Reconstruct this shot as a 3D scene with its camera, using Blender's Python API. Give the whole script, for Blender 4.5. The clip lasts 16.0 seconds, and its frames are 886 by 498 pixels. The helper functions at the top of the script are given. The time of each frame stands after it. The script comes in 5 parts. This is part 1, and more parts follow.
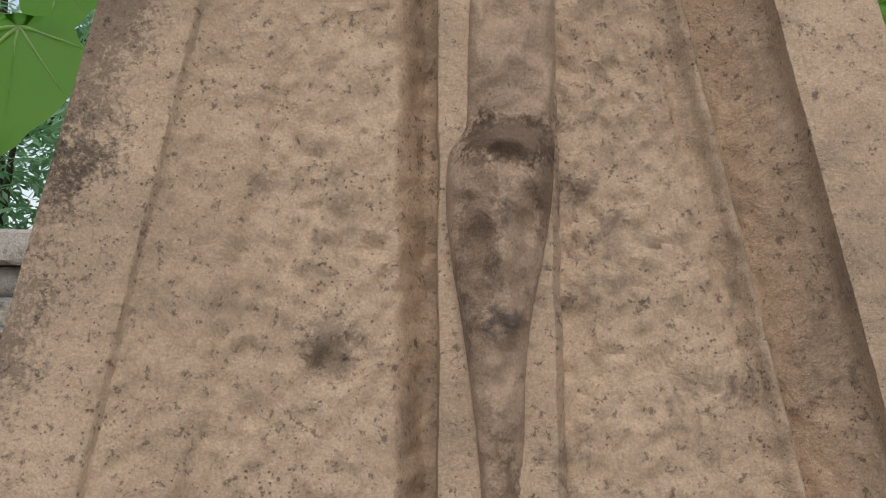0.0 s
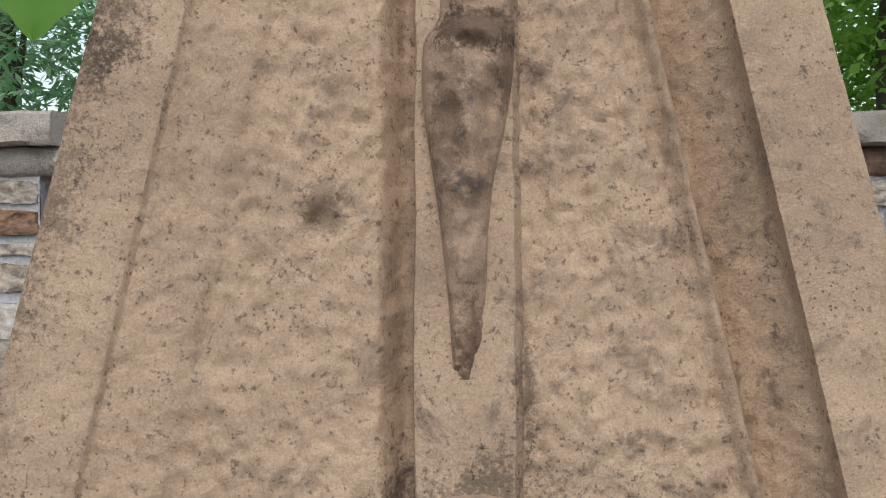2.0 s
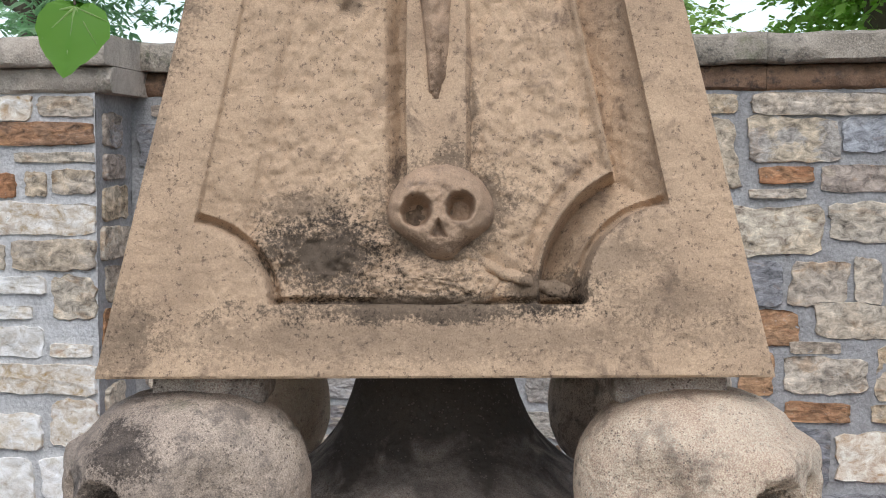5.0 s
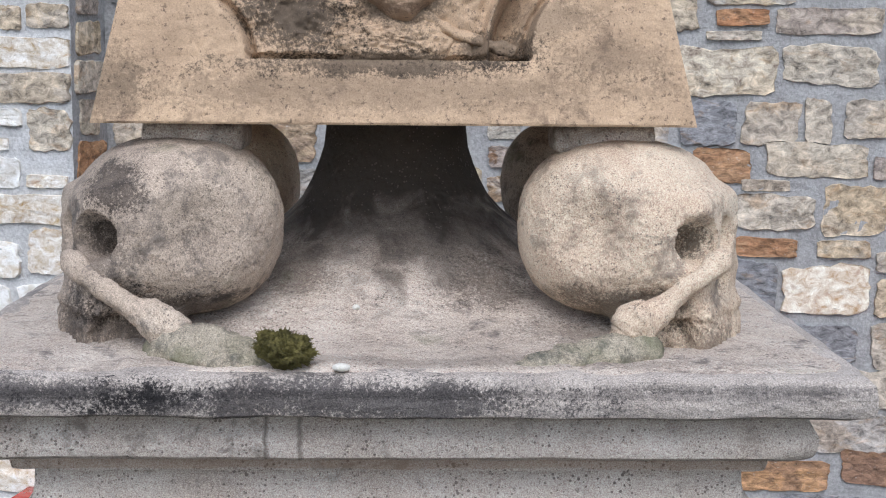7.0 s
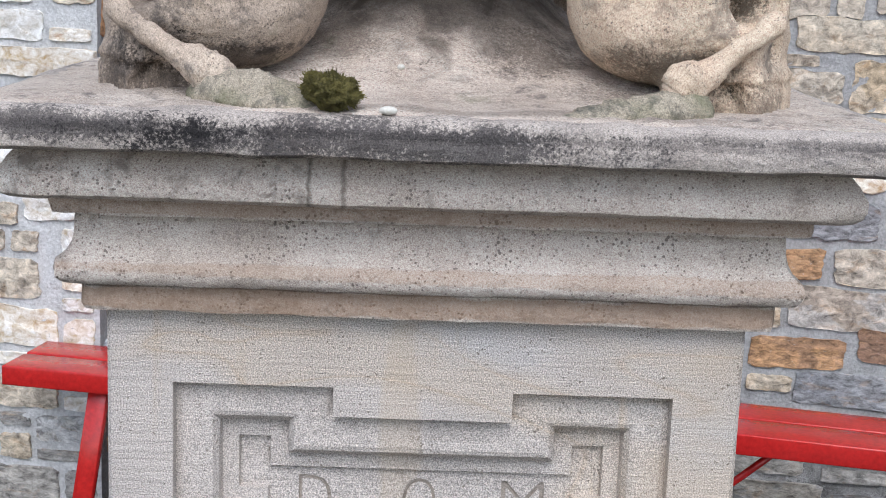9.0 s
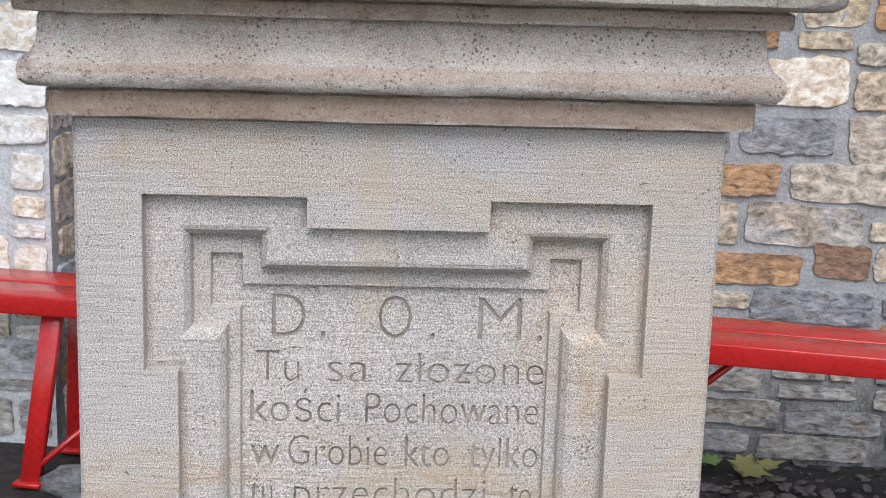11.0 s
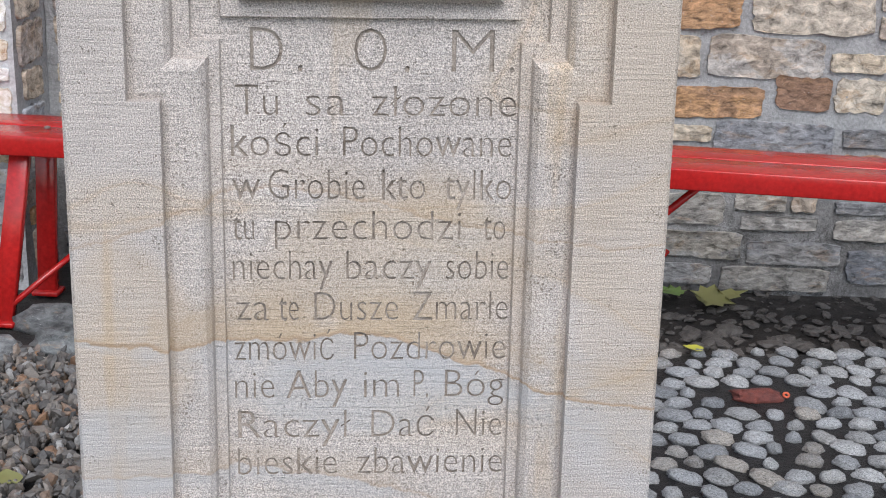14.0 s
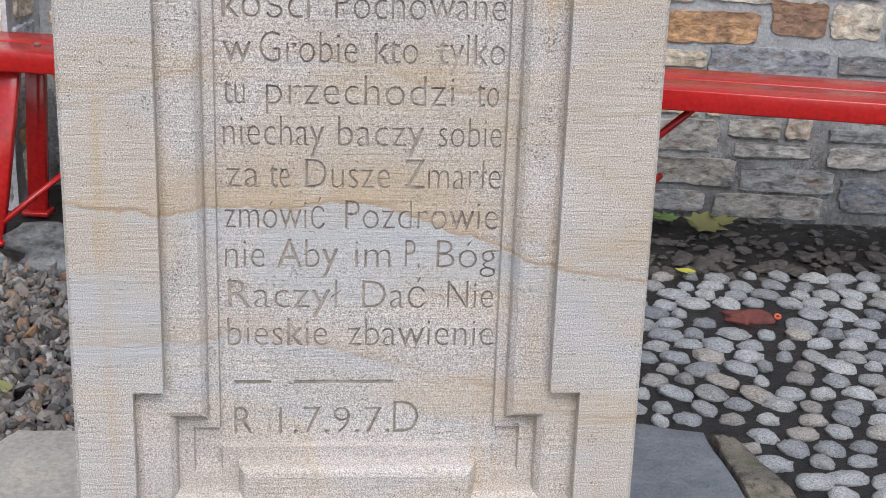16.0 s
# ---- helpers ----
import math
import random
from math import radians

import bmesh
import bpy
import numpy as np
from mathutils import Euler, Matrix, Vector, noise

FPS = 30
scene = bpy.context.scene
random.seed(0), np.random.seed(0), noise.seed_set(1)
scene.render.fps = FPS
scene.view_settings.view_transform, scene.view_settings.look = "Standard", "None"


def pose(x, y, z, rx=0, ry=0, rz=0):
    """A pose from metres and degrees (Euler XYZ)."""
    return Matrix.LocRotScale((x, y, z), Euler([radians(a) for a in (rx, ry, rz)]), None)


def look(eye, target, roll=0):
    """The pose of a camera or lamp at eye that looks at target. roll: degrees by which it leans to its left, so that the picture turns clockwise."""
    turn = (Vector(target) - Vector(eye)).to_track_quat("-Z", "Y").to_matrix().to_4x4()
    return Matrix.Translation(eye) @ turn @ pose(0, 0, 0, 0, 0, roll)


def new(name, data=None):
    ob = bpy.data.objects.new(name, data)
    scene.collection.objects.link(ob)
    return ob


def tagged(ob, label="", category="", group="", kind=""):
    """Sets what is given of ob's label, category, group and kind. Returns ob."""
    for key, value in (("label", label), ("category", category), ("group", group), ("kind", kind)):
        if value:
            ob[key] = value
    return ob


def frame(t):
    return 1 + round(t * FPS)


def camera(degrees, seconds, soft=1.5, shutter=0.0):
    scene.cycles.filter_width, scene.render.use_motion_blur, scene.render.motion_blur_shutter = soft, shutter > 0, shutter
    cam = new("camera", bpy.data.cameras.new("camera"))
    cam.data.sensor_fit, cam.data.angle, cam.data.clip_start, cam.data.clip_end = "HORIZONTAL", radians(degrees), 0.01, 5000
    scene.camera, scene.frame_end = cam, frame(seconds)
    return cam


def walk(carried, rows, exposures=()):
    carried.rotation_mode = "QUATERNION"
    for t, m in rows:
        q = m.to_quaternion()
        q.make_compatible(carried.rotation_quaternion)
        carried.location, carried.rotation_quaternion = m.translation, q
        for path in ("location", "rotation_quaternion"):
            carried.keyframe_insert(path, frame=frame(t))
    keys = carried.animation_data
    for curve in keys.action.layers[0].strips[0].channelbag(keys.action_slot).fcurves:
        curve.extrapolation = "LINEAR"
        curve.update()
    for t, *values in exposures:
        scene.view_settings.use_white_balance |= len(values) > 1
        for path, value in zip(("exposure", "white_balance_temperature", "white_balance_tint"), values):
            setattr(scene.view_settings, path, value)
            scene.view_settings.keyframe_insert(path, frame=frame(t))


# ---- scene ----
cam = camera(34.0, 16.0, soft=1.0)
PATH = [
    (0, (-0.019, -0.452, 1.822), (0.013, 1.545, 1.935), 0.1),
    (0.5, (-0.012, -0.456, 1.832), (0.034, 1.543, 1.864), 0.2),
    (1, (-0.003, -0.466, 1.829), (0.024, 1.534, 1.832), 0.1),
    (1.5, (-0.003, -0.502, 1.826), (0.011, 1.498, 1.788), 0.1),
    (2, (-0.005, -0.549, 1.813), (0.011, 1.45, 1.763), -0.0),
    (2.5, (-0.013, -0.603, 1.788), (0.017, 1.396, 1.746), -0.0),
    (3, (0.009, -0.659, 1.776), (-0.013, 1.34, 1.693), 0.0),
    (3.2, (0.003, -0.686, 1.771), (-0.003, 1.312, 1.684), -0.1),
    (5.3, (0.019, -1.075, 1.682), (0.011, 0.922, 1.571), -0.2),
    (5.5, (0.009, -1.125, 1.68), (0.028, 0.87, 1.539), -0.2),
    (6, (0.017, -1.119, 1.66), (0.053, 0.872, 1.47), -0.1),
    (6.5, (0.025, -1.113, 1.631), (0.06, 0.873, 1.393), 0.1),
    (7, (0.026, -1.11, 1.609), (0.062, 0.87, 1.331), 0.5),
    (7.5, (0.019, -1.117, 1.575), (0.045, 0.856, 1.245), 1.1),
    (8, (0.012, -1.124, 1.54), (0.026, 0.844, 1.187), 1.5),
    (8.5, (0.003, -1.121, 1.508), (0.021, 0.845, 1.141), 2.0),
    (8.7, (0.003, -1.118, 1.5), (0.023, 0.845, 1.118), 2.1),
    (10.8, (-0.013, -1.111, 1.369), (0.067, 0.842, 0.947), 1.8),
    (11, (-0.015, -1.117, 1.355), (0.08, 0.833, 0.922), 1.8),
    (11.5, (-0.019, -1.144, 1.339), (0.099, 0.798, 0.875), 1.5),
    (12, (-0.023, -1.168, 1.316), (0.1, 0.767, 0.822), 1.3),
    (12.5, (-0.023, -1.176, 1.292), (0.118, 0.75, 0.772), 1.4),
    (13, (-0.027, -1.179, 1.274), (0.128, 0.741, 0.737), 1.3),
    (13.5, (-0.026, -1.181, 1.257), (0.127, 0.734, 0.702), 1.2),
    (14, (-0.026, -1.18, 1.237), (0.122, 0.727, 0.655), 1.3),
    (14.5, (-0.027, -1.18, 1.218), (0.122, 0.72, 0.613), 1.5),
    (15, (-0.025, -1.181, 1.2), (0.124, 0.716, 0.586), 1.6),
    (15.5, (-0.025, -1.189, 1.184), (0.131, 0.704, 0.556), 1.7),
    (16, (-0.025, -1.19, 1.163), (0.134, 0.696, 0.518), 1.9),
]
walk(cam, [(t, look(eye, target, roll)) for t, eye, target, roll in PATH],
     [(0.0, -0.13, 6500, 10), (1.5, 0.00, 6440, 10), (3.0, 0.17, 6350, 10), (5.5, 0.33, 6370, 10), (6.0, 0.36, 6280, 10), (7.0, 0.57, 6110, 10), (8.5, 0.66, 6130, 10), (11.0, 0.64, 6200, 10), (16.0, 0.59, 6300, 10)])

# ---- light ----
world = bpy.data.worlds.new("overcast")
scene.world = world
world.use_nodes = True
wn, wl = world.node_tree.nodes, world.node_tree.links
sky = wn.new("ShaderNodeTexSky")
sky.sky_type, sky.sun_disc = "NISHITA", False
SUN_EL, SUN_AZ = 50.0, 178.0
sky.sun_elevation, sky.sun_rotation = radians(SUN_EL), radians(SUN_AZ)
grey = wn.new("ShaderNodeHueSaturation")
grey.inputs["Saturation"].default_value = 0.58
wl.new(sky.outputs[0], grey.inputs["Color"])
wl.new(grey.outputs[0], wn["Background"].inputs["Color"])
wn["Background"].inputs["Strength"].default_value = 0.155
sun = new("sun", bpy.data.lights.new("sun", "SUN"))
sun.data.energy, sun.data.angle, sun.data.color = 1.5, radians(40), (1.0, 0.98, 0.97)
sun_dir = Vector((math.sin(radians(SUN_AZ)) * math.cos(radians(SUN_EL)), math.cos(radians(SUN_AZ)) * math.cos(radians(SUN_EL)), math.sin(radians(SUN_EL))))
sun.matrix_world = look(sun_dir * 20, (0, 0, 0))


# ---- materials ----
def material(name):
    m = bpy.data.materials.new(name)
    m.use_nodes = True
    return m, m.node_tree.nodes, m.node_tree.links, m.node_tree.nodes["Principled BSDF"]


def noise_node(n, l, vec, scale, detail=4.0, rough=0.55, distort=0.0):
    t = n.new("ShaderNodeTexNoise")
    t.inputs["Scale"].default_value, t.inputs["Detail"].default_value = scale, detail
    t.inputs["Roughness"].default_value, t.inputs["Distortion"].default_value = rough, distort
    l.new(vec, t.inputs["Vector"])
    return t.outputs["Fac"]


def ramp_node(n, l, fac, stops, mode="LINEAR"):
    r = n.new("ShaderNodeValToRGB")
    r.color_ramp.interpolation = mode
    els = r.color_ramp.elements
    while len(els) < len(stops):
        els.new(0.5)
    for e, (p, c) in zip(els, stops):
        e.position, e.color = p, (*c, 1) if len(c) == 3 else (c[0], c[0], c[0], 1)
    l.new(fac, r.inputs["Fac"])
    return r.outputs["Color"]


def mix_node(n, l, fac, a, b, mode="MIX"):
    m = n.new("ShaderNodeMix")
    m.data_type, m.blend_type = "RGBA", mode
    for v, i in ((fac, 0), (a, 6), (b, 7)):
        if isinstance(v, (int, float)):
            m.inputs[i].default_value = v
        elif isinstance(v, tuple):
            m.inputs[i].default_value = (*v, 1)
        else:
            l.new(v, m.inputs[i])
    return m.outputs[2]


def bump_node(n, l, height, strength, dist, normal=None):
    b = n.new("ShaderNodeBump")
    b.inputs["Strength"].default_value, b.inputs["Distance"].default_value = strength, dist
    l.new(height, b.inputs["Height"])
    if normal is not None:
        l.new(normal, b.inputs["Normal"])
    return b.outputs["Normal"]


def mapped(n, l, scale=(1, 1, 1), offset=(0, 0, 0)):
    c, m = n.new("ShaderNodeTexCoord"), n.new("ShaderNodeMapping")
    m.inputs["Scale"].default_value, m.inputs["Location"].default_value = scale, offset
    l.new(c.outputs["Object"], m.inputs["Vector"])
    return m.outputs["Vector"]


def sandstone(name, light, dark, crust, lichen=0.5, grain=1.0, seed=0.0, green=0.0, patch=7.0, squash=(1, 1, 1), cover=0.50, speck=0.585, spot=360):
    """Weathered sandstone: two tones, a dark crust in patches, fine grain with dark specks and pits."""
    m, n, l, p = material(name)
    v = mapped(n, l, offset=(seed, seed * 1.7, seed * 0.6))
    flow = mapped(n, l, squash, (seed, seed * 1.7, seed * 0.6))
    col = mix_node(n, l, ramp_node(n, l, noise_node(n, l, v, patch, 6, 0.6), [(0.35, (0,)), (0.68, (1,))]), light, dark)
    fine = noise_node(n, l, v, 900, 2, 0.6)
    col = mix_node(n, l, 0.55 * grain, col, ramp_node(n, l, fine, [(0.32, (0.2,)), (0.5, (0.5,)), (0.68, (0.82,))]), "OVERLAY")
    cloud = noise_node(n, l, v, 17, 7, 0.65, 0.4)
    col = mix_node(n, l, 0.5, col, ramp_node(n, l, cloud, [(0.3, (0.3,)), (0.5, (0.5,)), (0.7, (0.68,))]), "OVERLAY")
    blot = noise_node(n, l, flow, 38, 9, 0.72, 0.3)
    where = ramp_node(n, l, noise_node(n, l, flow, 5, 3, 0.5), [(0.42 - 0.12 * lichen, (0,)), (0.62 - 0.12 * lichen, (1,))])
    dark_patch = mix_node(n, l, 1.0, where, ramp_node(n, l, blot, [(cover, (0,)), (cover + 0.12, (0.85,))]), "MULTIPLY")
    col = mix_node(n, l, dark_patch, col, crust)
    spots = noise_node(n, l, v, spot, 5, 0.75)
    col = mix_node(n, l, ramp_node(n, l, spots, [(speck, (0,)), (speck + 0.07, (0.8,))]), col, crust)
    if green:
        moss = noise_node(n, l, mapped(n, l, offset=(seed + 3, 1, 2)), 14, 7, 0.65)
        col = mix_node(n, l, ramp_node(n, l, moss, [(0.62 - 0.15 * green, (0,)), (0.78 - 0.15 * green, (0.7,))]), col, (0.13, 0.14, 0.075))
    l.new(col, p.inputs["Base Color"])
    p.inputs["Roughness"].default_value, p.inputs["Specular IOR Level"].default_value = 0.9, 0.2
    pits = n.new("ShaderNodeTexVoronoi")
    pits.inputs["Scale"].default_value = 150
    l.new(v, pits.inputs["Vector"])
    h1 = bump_node(n, l, fine, 0.5 * grain, 0.0010)
    h2 = bump_node(n, l, blot, max(0.7 * grain, 0.6), 0.006, h1)
    l.new(bump_node(n, l, pits.outputs["Distance"], 0.4 * grain, 0.003, h2), p.inputs["Normal"])
    return m


def dark_patch(m, places, colour, wander=0.03, scale=22):
    """Dark patches with ragged outlines, stains and painted shade alike: (x, y, z, three radii, strength) each."""
    n, l = m.node_tree.nodes, m.node_tree.links
    p = n["Principled BSDF"]
    warp = n.new("ShaderNodeTexNoise")
    warp.inputs["Scale"].default_value, warp.inputs["Detail"].default_value, warp.inputs["Roughness"].default_value = scale, 8, 0.7
    co = mapped(n, l)
    l.new(co, warp.inputs["Vector"])
    speck = noise_node(n, l, co, 380, 5, 0.75)
    for x, y, z, rx, ry, rz, strength in places:
        q = mapped(n, l, (1 / rx, 1 / ry, 1 / rz), (-x / rx, -y / ry, -z / rz))
        d = n.new("ShaderNodeVectorMath")
        d.operation = "LENGTH"
        l.new(q, d.inputs[0])
        k = n.new("ShaderNodeMath")
        k.operation, k.inputs[1].default_value = "MULTIPLY_ADD", 2.4
        l.new(warp.outputs["Fac"], k.inputs[0])
        l.new(d.outputs["Value"], k.inputs[2])
        k2 = n.new("ShaderNodeMath")
        k2.operation, k2.inputs[1].default_value = "MULTIPLY_ADD", 2.4
        l.new(speck, k2.inputs[0])
        l.new(k.outputs[0], k2.inputs[2])
        f = n.new("ShaderNodeMapRange")
        for i, val in ((1, 3.35), (2, 2.95), (3, 0.0), (4, strength)):
            f.inputs[i].default_value = val
        l.new(k2.outputs[0], f.inputs[0])
        old = p.inputs["Base Color"].links[0].from_socket
        l.new(mix_node(n, l, f.outputs[0], old, colour, "MULTIPLY"), p.inputs["Base Color"])


M_OBELISK = sandstone("obelisk_sandstone", (0.52, 0.37, 0.245), (0.46, 0.325, 0.215), (0.15, 0.105, 0.078), 0.0, 0.42, 0.0, 0.0, 7.0, (1, 1, 1), 0.535, 0.572, 230)
# Dark patches: panel foot and corners, round the small skull, left border.
dark_patch(M_OBELISK, [(-0.068, 0.05, 1.628, 0.050, 0.1, 0.040, 0.95), (0.012, 0.04, 1.662, 0.064, 0.1, 0.052, 0.7), (-0.01, 0.03, 1.594, 0.14, 0.1, 0.012, 0.8), (0.085, 0.03, 1.605, 0.04, 0.1, 0.018, 0.7), (-0.085, 0.03, 1.665, 0.04, 0.1, 0.02, 0.55), (0.0, 0.03, 1.575, 0.24, 0.1, 0.020, 0.35),
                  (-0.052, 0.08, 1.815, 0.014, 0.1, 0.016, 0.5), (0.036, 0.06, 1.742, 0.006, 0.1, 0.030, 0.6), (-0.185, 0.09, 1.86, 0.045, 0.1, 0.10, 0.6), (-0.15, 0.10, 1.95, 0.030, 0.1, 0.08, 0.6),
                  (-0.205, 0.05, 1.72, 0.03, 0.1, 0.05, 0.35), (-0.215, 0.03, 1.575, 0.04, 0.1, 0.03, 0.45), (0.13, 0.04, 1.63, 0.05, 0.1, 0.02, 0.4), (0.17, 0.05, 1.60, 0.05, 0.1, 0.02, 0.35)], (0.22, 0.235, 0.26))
M_RELIEF = sandstone("relief_sandstone", (0.46, 0.315, 0.21), (0.38, 0.265, 0.18), (0.11, 0.085, 0.072), 0.35, 0.5, 4.0, 0.0, 12.0, (1, 1, 1), 0.52, 0.61, 240)
# Dark patches on the figure and low on the small skull.
dark_patch(M_RELIEF, [(0.012, 0.07, 1.893, 0.026, 0.1, 0.011, 0.8), (0.027, 0.07, 1.872, 0.007, 0.1, 0.018, 0.6), (0.002, 0.07, 1.86, 0.008, 0.1, 0.05, 0.55), (0.012, 0.07, 1.755, 0.010, 0.1, 0.03, 0.6), (0.0, 0.05, 1.64, 0.05, 0.1, 0.008, 0.6)], (0.34, 0.32, 0.31))
M_SKULL = sandstone("skull_sandstone", (0.66, 0.525, 0.395), (0.57, 0.445, 0.33), (0.15, 0.12, 0.10), -0.1, 1.0, 9.0, 0.0, 7.0, (1, 1, 1), 0.52)
# Dark patches; in sockets, nose and jaw hole the shade is painted in.
dark_patch(M_SKULL, [(0.030, 0.056, -0.002, 0.022, 0.026, 0.022, 0.9), (-0.030, 0.056, -0.002, 0.022, 0.026, 0.022, 0.9), (0.0, 0.085, -0.036, 0.016, 0.02, 0.018, 0.8), (0.030, 0.072, -0.073, 0.012, 0.014, 0.012, 0.9), (0.03, 0.080, -0.085, 0.05, 0.05, 0.025, 0.6), (0.055, 0.02, -0.062, 0.06, 0.07, 0.026, 0.75), (-0.05, 0.0, 0.03, 0.05, 0.06, 0.04, 0.4)], (0.24, 0.24, 0.245), 0.03, 30)
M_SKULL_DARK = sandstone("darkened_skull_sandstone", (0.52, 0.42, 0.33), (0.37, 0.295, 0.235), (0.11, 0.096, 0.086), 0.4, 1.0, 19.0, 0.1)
# Eye socket and jaw hole are darkened here too, as shade in the colour.
dark_patch(M_SKULL_DARK, [(-0.028, 0.054, -0.002, 0.020, 0.024, 0.020, 0.7), (-0.030, 0.072, -0.073, 0.012, 0.014, 0.012, 0.9), (-0.02, 0.07, -0.080, 0.07, 0.07, 0.045, 0.75), (-0.038, 0.058, 0.036, 0.034, 0.030, 0.028, 0.85), (-0.04, 0.08, -0.02, 0.04, 0.035, 0.05, 0.55), (-0.06, 0.01, -0.058, 0.05, 0.07, 0.018, 0.8), (-0.078, 0.0, 0.0, 0.02, 0.022, 0.022, 0.5)], (0.20, 0.20, 0.21), 0.03, 30)
M_CORNICE = sandstone("cornice_sandstone", (0.61, 0.53, 0.465), (0.54, 0.465, 0.40), (0.22, 0.18, 0.15), 0.25, 1.1, 2.0, 0.0, 4.0, (1, 1, 1), 0.53, 0.575, 300)
def drip_marks(m, places):
    """Two thin dark runs down the mouldings."""
    n, l = m.node_tree.nodes, m.node_tree.links
    p = n["Principled BSDF"]
    old = p.inputs["Base Color"].links[0].from_socket
    x = n.new("ShaderNodeSeparateXYZ")
    l.new(mapped(n, l), x.inputs[0])
    wig = n.new("ShaderNodeMath")
    wig.operation = "MULTIPLY_ADD"
    l.new(noise_node(n, l, mapped(n, l), 60, 4, 0.7), wig.inputs[0])
    wig.inputs[1].default_value = 0.008
    l.new(x.outputs["X"], wig.inputs[2])
    scaled = n.new("ShaderNodeMath")
    scaled.operation, scaled.inputs[1].default_value = "MULTIPLY_ADD", 4.0
    scaled.inputs[2].default_value = 0.5
    l.new(wig.outputs[0], scaled.inputs[0])
    stops = [(0.0, (0,))]
    for q in places:
        c = (q + 0.004) * 4 + 0.5
        stops += [(c - 0.012, (0,)), (c, (0.75,)), (c + 0.012, (0,))]
    high = n.new("ShaderNodeMapRange")
    for i, val in ((1, 1.296), (2, 1.304), (3, 0.0), (4, 1.0)):
        high.inputs[i].default_value = val
    l.new(x.outputs["Z"], high.inputs[0])
    run = mix_node(n, l, 1.0, ramp_node(n, l, scaled.outputs[0], stops), high.outputs[0], "MULTIPLY")
    l.new(mix_node(n, l, run, old, (0.12, 0.095, 0.075)), p.inputs["Base Color"])


def pitted(m, scale, size, colour, wide=1.0):
    """Small dark weathering pits, scattered unevenly."""
    n, l = m.node_tree.nodes, m.node_tree.links
    p = n["Principled BSDF"]
    cells = n.new("ShaderNodeTexVoronoi")
    cells.inputs["Scale"].default_value = scale
    v = mapped(n, l, (1, 1, wide))
    l.new(v, cells.inputs["Vector"])
    size_here = n.new("ShaderNodeMath")
    size_here.operation, size_here.inputs[1].default_value, size_here.inputs[2].default_value = "MULTIPLY_ADD", -0.9, 0.45
    l.new(noise_node(n, l, v, 30, 4, 0.7), size_here.inputs[0])
    d = n.new("ShaderNodeMath")
    d.operation = "ADD"
    l.new(cells.outputs["Distance"], d.inputs[0])
    l.new(size_here.outputs[0], d.inputs[1])
    f = ramp_node(n, l, d.outputs[0], [(size, (0.85,)), (size + 0.05, (0,))])
    old = p.inputs["Base Color"].links[0].from_socket
    l.new(mix_node(n, l, f, old, colour), p.inputs["Base Color"])
    last = p.inputs["Normal"].links[0].from_socket
    inv = n.new("ShaderNodeInvert")
    l.new(f, inv.inputs["Color"])
    l.new(bump_node(n, l, inv.outputs[0], 0.8, 0.004, last), p.inputs["Normal"])


drip_marks(M_CORNICE, (-0.085, -0.060))
pitted(M_CORNICE, 230, 0.13, (0.20, 0.165, 0.14))
pitted(M_OBELISK, 330, 0.055, (0.24, 0.17, 0.12))
pitted(M_SKULL, 330, 0.13, (0.24, 0.19, 0.155))
pitted(M_SKULL_DARK, 330, 0.15, (0.2, 0.16, 0.135))
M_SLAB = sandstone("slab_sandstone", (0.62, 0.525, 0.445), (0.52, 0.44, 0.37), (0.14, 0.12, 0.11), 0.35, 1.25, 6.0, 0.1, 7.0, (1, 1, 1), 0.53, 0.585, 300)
dark_patch(M_SLAB, [(0.09, 0.08, 1.42, 0.05, 0.06, 0.03, 0.6), (-0.08, 0.10, 1.43, 0.05, 0.06, 0.04, 0.5), (-0.17, 0.03, 1.39, 0.08, 0.06, 0.03, 0.4), (0.05, -0.06, 1.38, 0.30, 0.02, 0.02, 0.35), (0.18, 0.02, 1.39, 0.08, 0.05, 0.03, 0.4)], (0.11, 0.10, 0.095), 0.03, 16)
M_CRUST = sandstone("crusted_sandstone", (0.48, 0.42, 0.37), (0.40, 0.35, 0.31), (0.085, 0.085, 0.09), 0.7, 1.2, 7.0, 0.0, 9.0, (0.35, 0.35, 1.5), 0.47)
dark_patch(M_CRUST, [(-0.03, -0.10, 1.357, 0.20, 0.06, 0.022, 0.9), (-0.27, -0.10, 1.362, 0.16, 0.06, 0.014, 0.85), (0.30, -0.10, 1.366, 0.2, 0.05, 0.004, 0.5), (0.0, -0.1, 1.362, 0.7, 0.9, 0.005, 0.45)], (0.20, 0.205, 0.225), 0.03, 26)
M_MOSSY = sandstone("mossy_sandstone", (0.48, 0.41, 0.32), (0.34, 0.295, 0.225), (0.09, 0.09, 0.075), 1.0, 1.3, 11.0, 1.15)
M_SOOT = sandstone("sooty_sandstone", (0.26, 0.22, 0.17), (0.13, 0.115, 0.095), (0.055, 0.052, 0.046), 1.2, 1.3, 13.0, 0.5)


